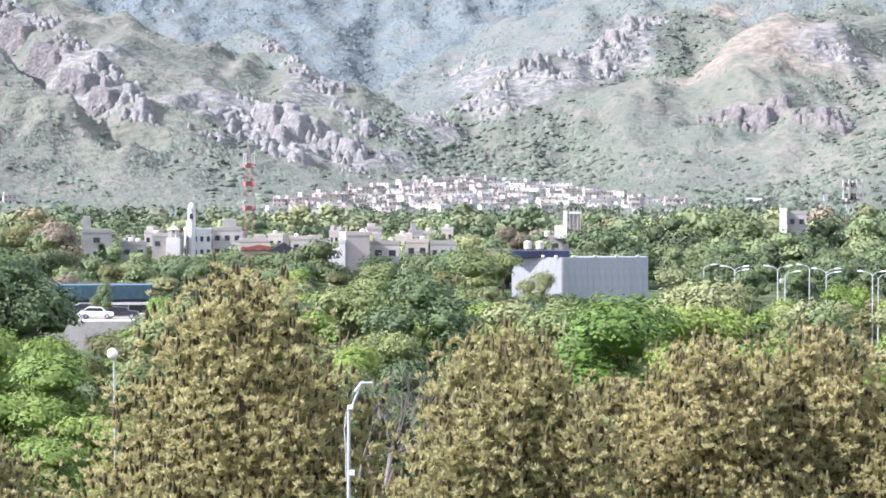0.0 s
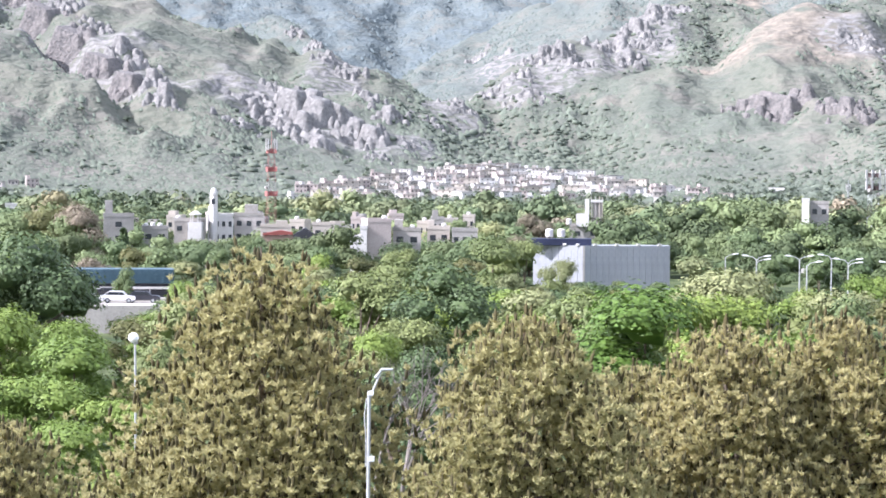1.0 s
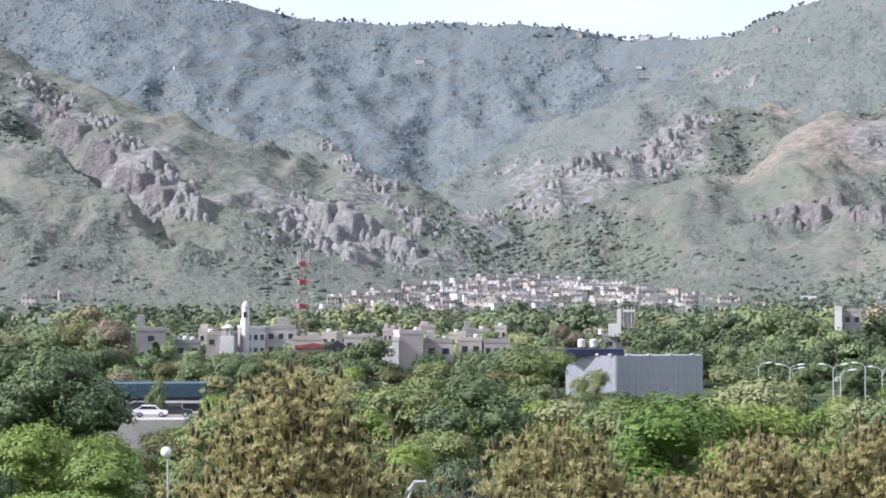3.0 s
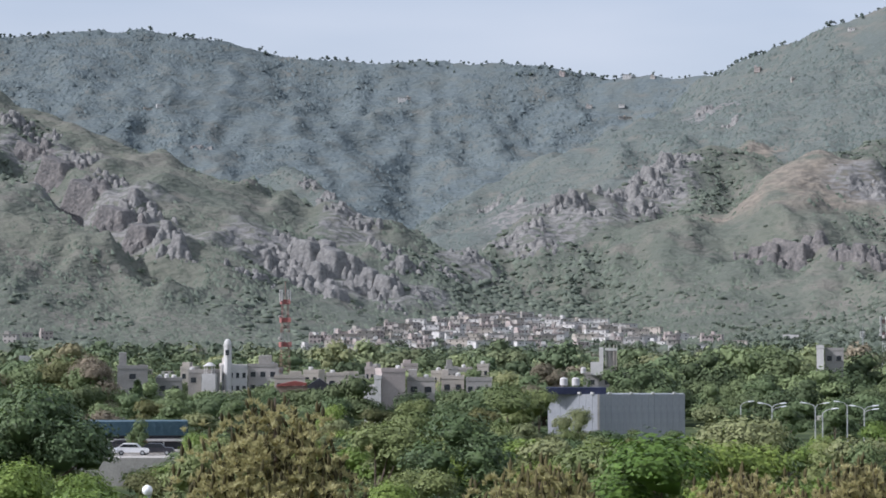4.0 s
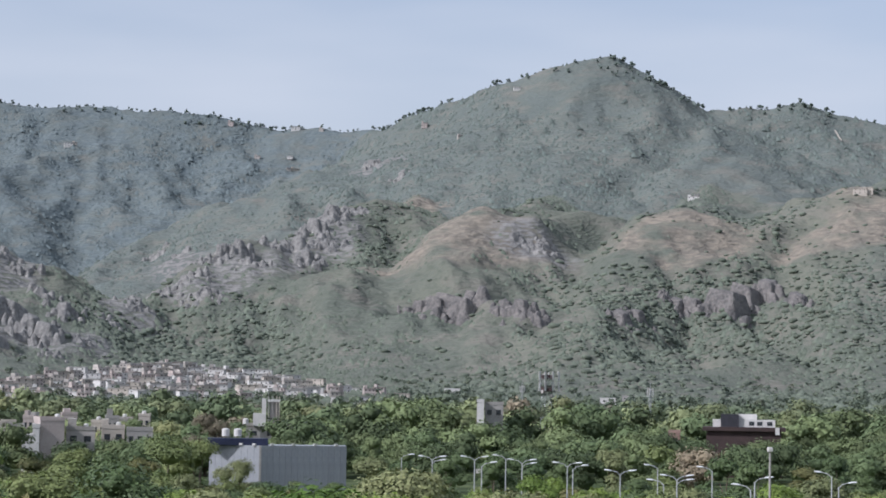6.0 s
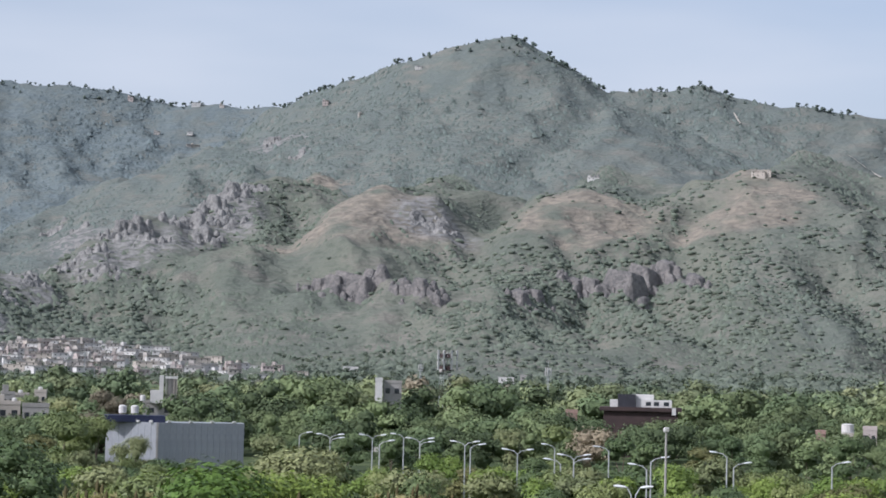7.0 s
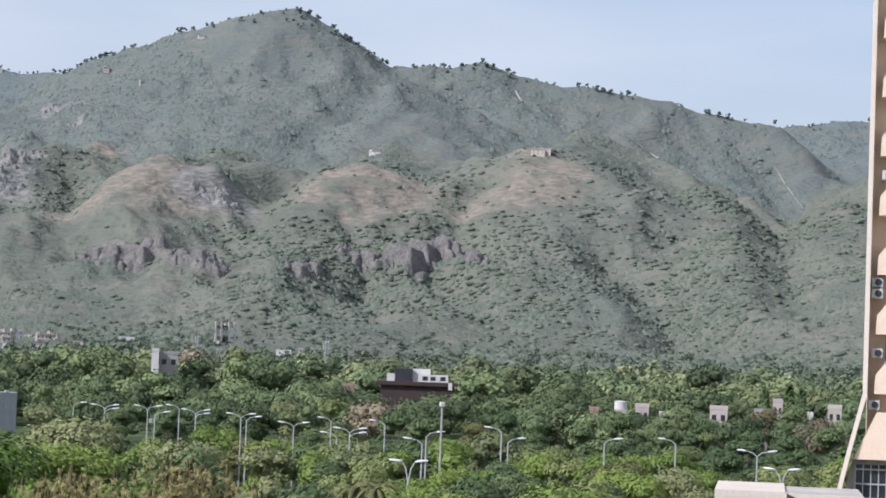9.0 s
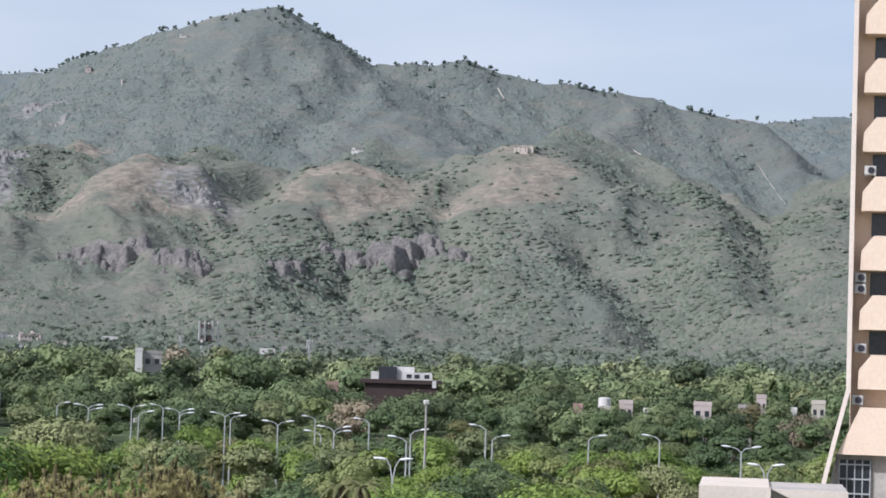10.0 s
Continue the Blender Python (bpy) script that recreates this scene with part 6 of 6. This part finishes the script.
def palm(az, dist, H, seed):
    g_ = random.Random(seed)
    x, y = spot(az, dist)
    t = thing("palm_tree", "short palm with arching yellow-green fronds", "palm tree", "", pose(x, y, 0))
    bm = bmesh.new()
    rod(bm, (0, 0, -0.3), (0.1, 0, H), 0.2, 0.15, 8)
    part("trunk", bm, M_BARK, t)
    for k in range(13):
        a, lift = k * 2.4, g_.uniform(0.3, 1.2)
        bm = bmesh.new()
        way = Vector((math.cos(a), math.sin(a), 0))
        side = Vector((-way.y, way.x, 0))
        prev = None
        for s in range(7):
            u = s / 6
            c = Vector((0.1, 0, H)) + way * (1.9 * u) + Vector((0, 0, lift * 2.0 * u - 2.3 * u * u))
            w = 0.15 * math.sin(math.pi * min(1, u * 0.85 + 0.12))
            row = [bm.verts.new(c - side * w - Vector((0, 0, w * 0.5))), bm.verts.new(c), bm.verts.new(c + side * w - Vector((0, 0, w * 0.5)))]
            if prev:
                bm.faces.new((prev[0], prev[1], row[1], row[0]))
                bm.faces.new((prev[1], prev[2], row[2], row[1]))
            prev = row
        part("frond", bm, LEAF["olive"], t)
    BUILT.append((x, y, 2))


palm(12.9, 138, up(-3.35, 138), 2)
palm(12.4, 140, up(-3.4, 140), 5)


# ---- pale footpaths high on the slope ----
def footpath(a, b, width=3.4):
    """A worn track laid on the slope between two headings and height angles."""
    pts = [Vector(meet(a[0] + (b[0] - a[0]) * k / 14, a[1] + (b[1] - a[1]) * k / 14)) for k in range(15)]
    bm = bmesh.new()
    prev = None
    for i, p in enumerate(pts):
        run = (pts[min(i + 1, 14)] - pts[max(i - 1, 0)]).normalized()
        side = Vector((run.y, -run.x, 0)) * width / 2 * (0.7 + 0.6 * noise.noise(p * 0.05))
        q = [bm.verts.new(p - side + Vector((0, 0, 2.2))), bm.verts.new(p + side + Vector((0, 0, 2.2)))]
        if prev:
            bm.faces.new((prev[0], prev[1], q[1], q[0]))
        prev = q
    tagged(part("footpath", bm, M_CREAM), "pale worn footpath climbing the hillside", "footpath", kind="structure")


footpath((18.91, 5.7), (19.72, 5.14))
footpath((22.6, 5.0), (23.35, 3.95), 1.5)
footpath((16.07, 6.73), (16.25, 6.45))
plant()
for group_ in (NEAR, MID):
    for protos in group_.values():
        for proto in protos:
            stow(proto)
for proto in PINES:
    stow(proto)

# woods further off, among the houses and up to the foot of the hills
def far_woods():
    g_ = np.random.default_rng(21)
    count = 9000
    az, d = g_.uniform(-15.5, 28, count), np.sqrt(g_.uniform(470**2, 2150**2, count))
    near = g_.random(count) < 0.22
    d[near] = np.sqrt(g_.uniform(470**2, 800**2, near.sum()))
    x, y = d * np.sin(np.radians(az)), d * np.cos(np.radians(az))
    keep = fbm(x, y, 120, 2) + g_.uniform(-0.5, 0.5, len(x)) > -0.15
    for a, b, c in BUILT:
        keep &= np.hypot(x - a, y - b) > c * 0.8 + 2
    # open ground of the hillside village
    keep &= ~((az > -5.6) & (az < 5.2) & (d > 1720) & (d < 2160) & (g_.random(len(x)) < 0.6))
    keep &= ~((az < -5.4) & (d > 1600) & (g_.random(len(x)) < 0.75))
    x, y, d, az = x[keep][:2900], y[keep][:2900], d[keep][:2900], az[keep][:2900]
    z = np.where(d > 1100, terrain(x, y), 0.0)
    el = np.array([canopy(a, b) for a, b in zip(az, d)]) + g_.normal(0, 0.14, len(x)) - 0.1 * g_.gamma(1.2, 1.0, len(x))
    for a, b, lim, top in CLEAR:
        el = np.where((az > a) & (az < b) & (d < lim), np.minimum(el, top - 0.05), el)
    h = np.clip(17 + d * np.tan(np.radians(el)) - z, 4.0, np.interp(d, (470, 1200, 1800), (16, 13, 7.5)))
    h *= np.where((az > 2.7) | (d > 700), g_.choice((0.7, 0.85, 1.0, 1.15, 1.35), len(h), p=(0.2, 0.25, 0.25, 0.2, 0.1)), 1.0)
    wa, wd, wh, ww = np.array(WOOD).T
    x, y = np.concatenate([x, wd * np.sin(np.radians(wa))]), np.concatenate([y, wd * np.cos(np.radians(wa))])
    d, h, z = np.concatenate([d, wd]), np.concatenate([h, wh]), np.concatenate([z, 0 * wd])
    tones = np.array([(0.070, 0.095, 0.044), (0.102, 0.129, 0.058), (0.146, 0.168, 0.078), (0.17, 0.197, 0.07), (0.16, 0.168, 0.075), (0.135, 0.12, 0.062), (0.15, 0.125, 0.085)])
    tone = g_.choice(len(tones), len(x), p=(0.30, 0.30, 0.22, 0.08, 0.08, 0.01, 0.01))
    vs, fs, cols, o = [], [], [], 0
    for xx, yy, zz, hh, dd, tn in zip(x, y, z, h, d, tone):
        w = g_.uniform(0.40, 0.66) * hh if hh > 7 else g_.uniform(0.55, 0.85) * hh
        w = min(w, 8.6)
        if dd < 570 and tn in (2, 3, 4):
            tn = 0 if tn == 3 else 1
        if tn == 3:
            tn = 2
        lob = [(xx + g_.normal(0, 0.36) * w, yy + g_.normal(0, 0.36) * w, zz + hh * g_.uniform(0.28, 0.76), w * g_.uniform(0.38, 0.6)) for _ in range(8)]
        lob.append((xx, yy, zz + hh - w * 0.45, w * 0.5))
        n_ = 2100 if dd < 500 else 1250 if dd < 620 else 620 if dd < 900 else 200 if dd < 1400 else 110
        p, n = crown_points(n_, lob, g_)
        v_, f_ = leaf_cloud(p, n, w * (0.052 if dd < 500 else 0.066 if dd < 620 else 0.088 if dd < 900 else 0.15 if dd < 1400 else 0.21) * g_.uniform(0.7, 1.4, n_), g_)
        if dd < 900:  # the leafy inside of the crown
            inner = np.array(lob[-1:] + lob[:4])
            cv_, cf_ = lumps(inner[:, :3], inner[:, 3] * 0.70, g_, 0.8, 0.3)
            v_, f_ = np.concatenate([v_, cv_]), np.concatenate([f_, cf_ + len(v_)])
        vs.append(v_)
        fs.append(f_ + o)
        # haze put into the leaf colour: fades to pale grey-green with distance
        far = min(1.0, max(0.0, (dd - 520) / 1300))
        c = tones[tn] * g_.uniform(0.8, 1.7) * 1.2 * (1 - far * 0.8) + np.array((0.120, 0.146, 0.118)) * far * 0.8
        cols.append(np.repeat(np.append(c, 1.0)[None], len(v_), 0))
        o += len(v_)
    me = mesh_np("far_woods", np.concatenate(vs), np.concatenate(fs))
    lay = me.color_attributes.new("hazed_tree_colour", "FLOAT_COLOR", "POINT")
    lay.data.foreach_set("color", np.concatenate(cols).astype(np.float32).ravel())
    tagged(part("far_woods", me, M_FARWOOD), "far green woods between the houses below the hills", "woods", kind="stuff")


far_woods()
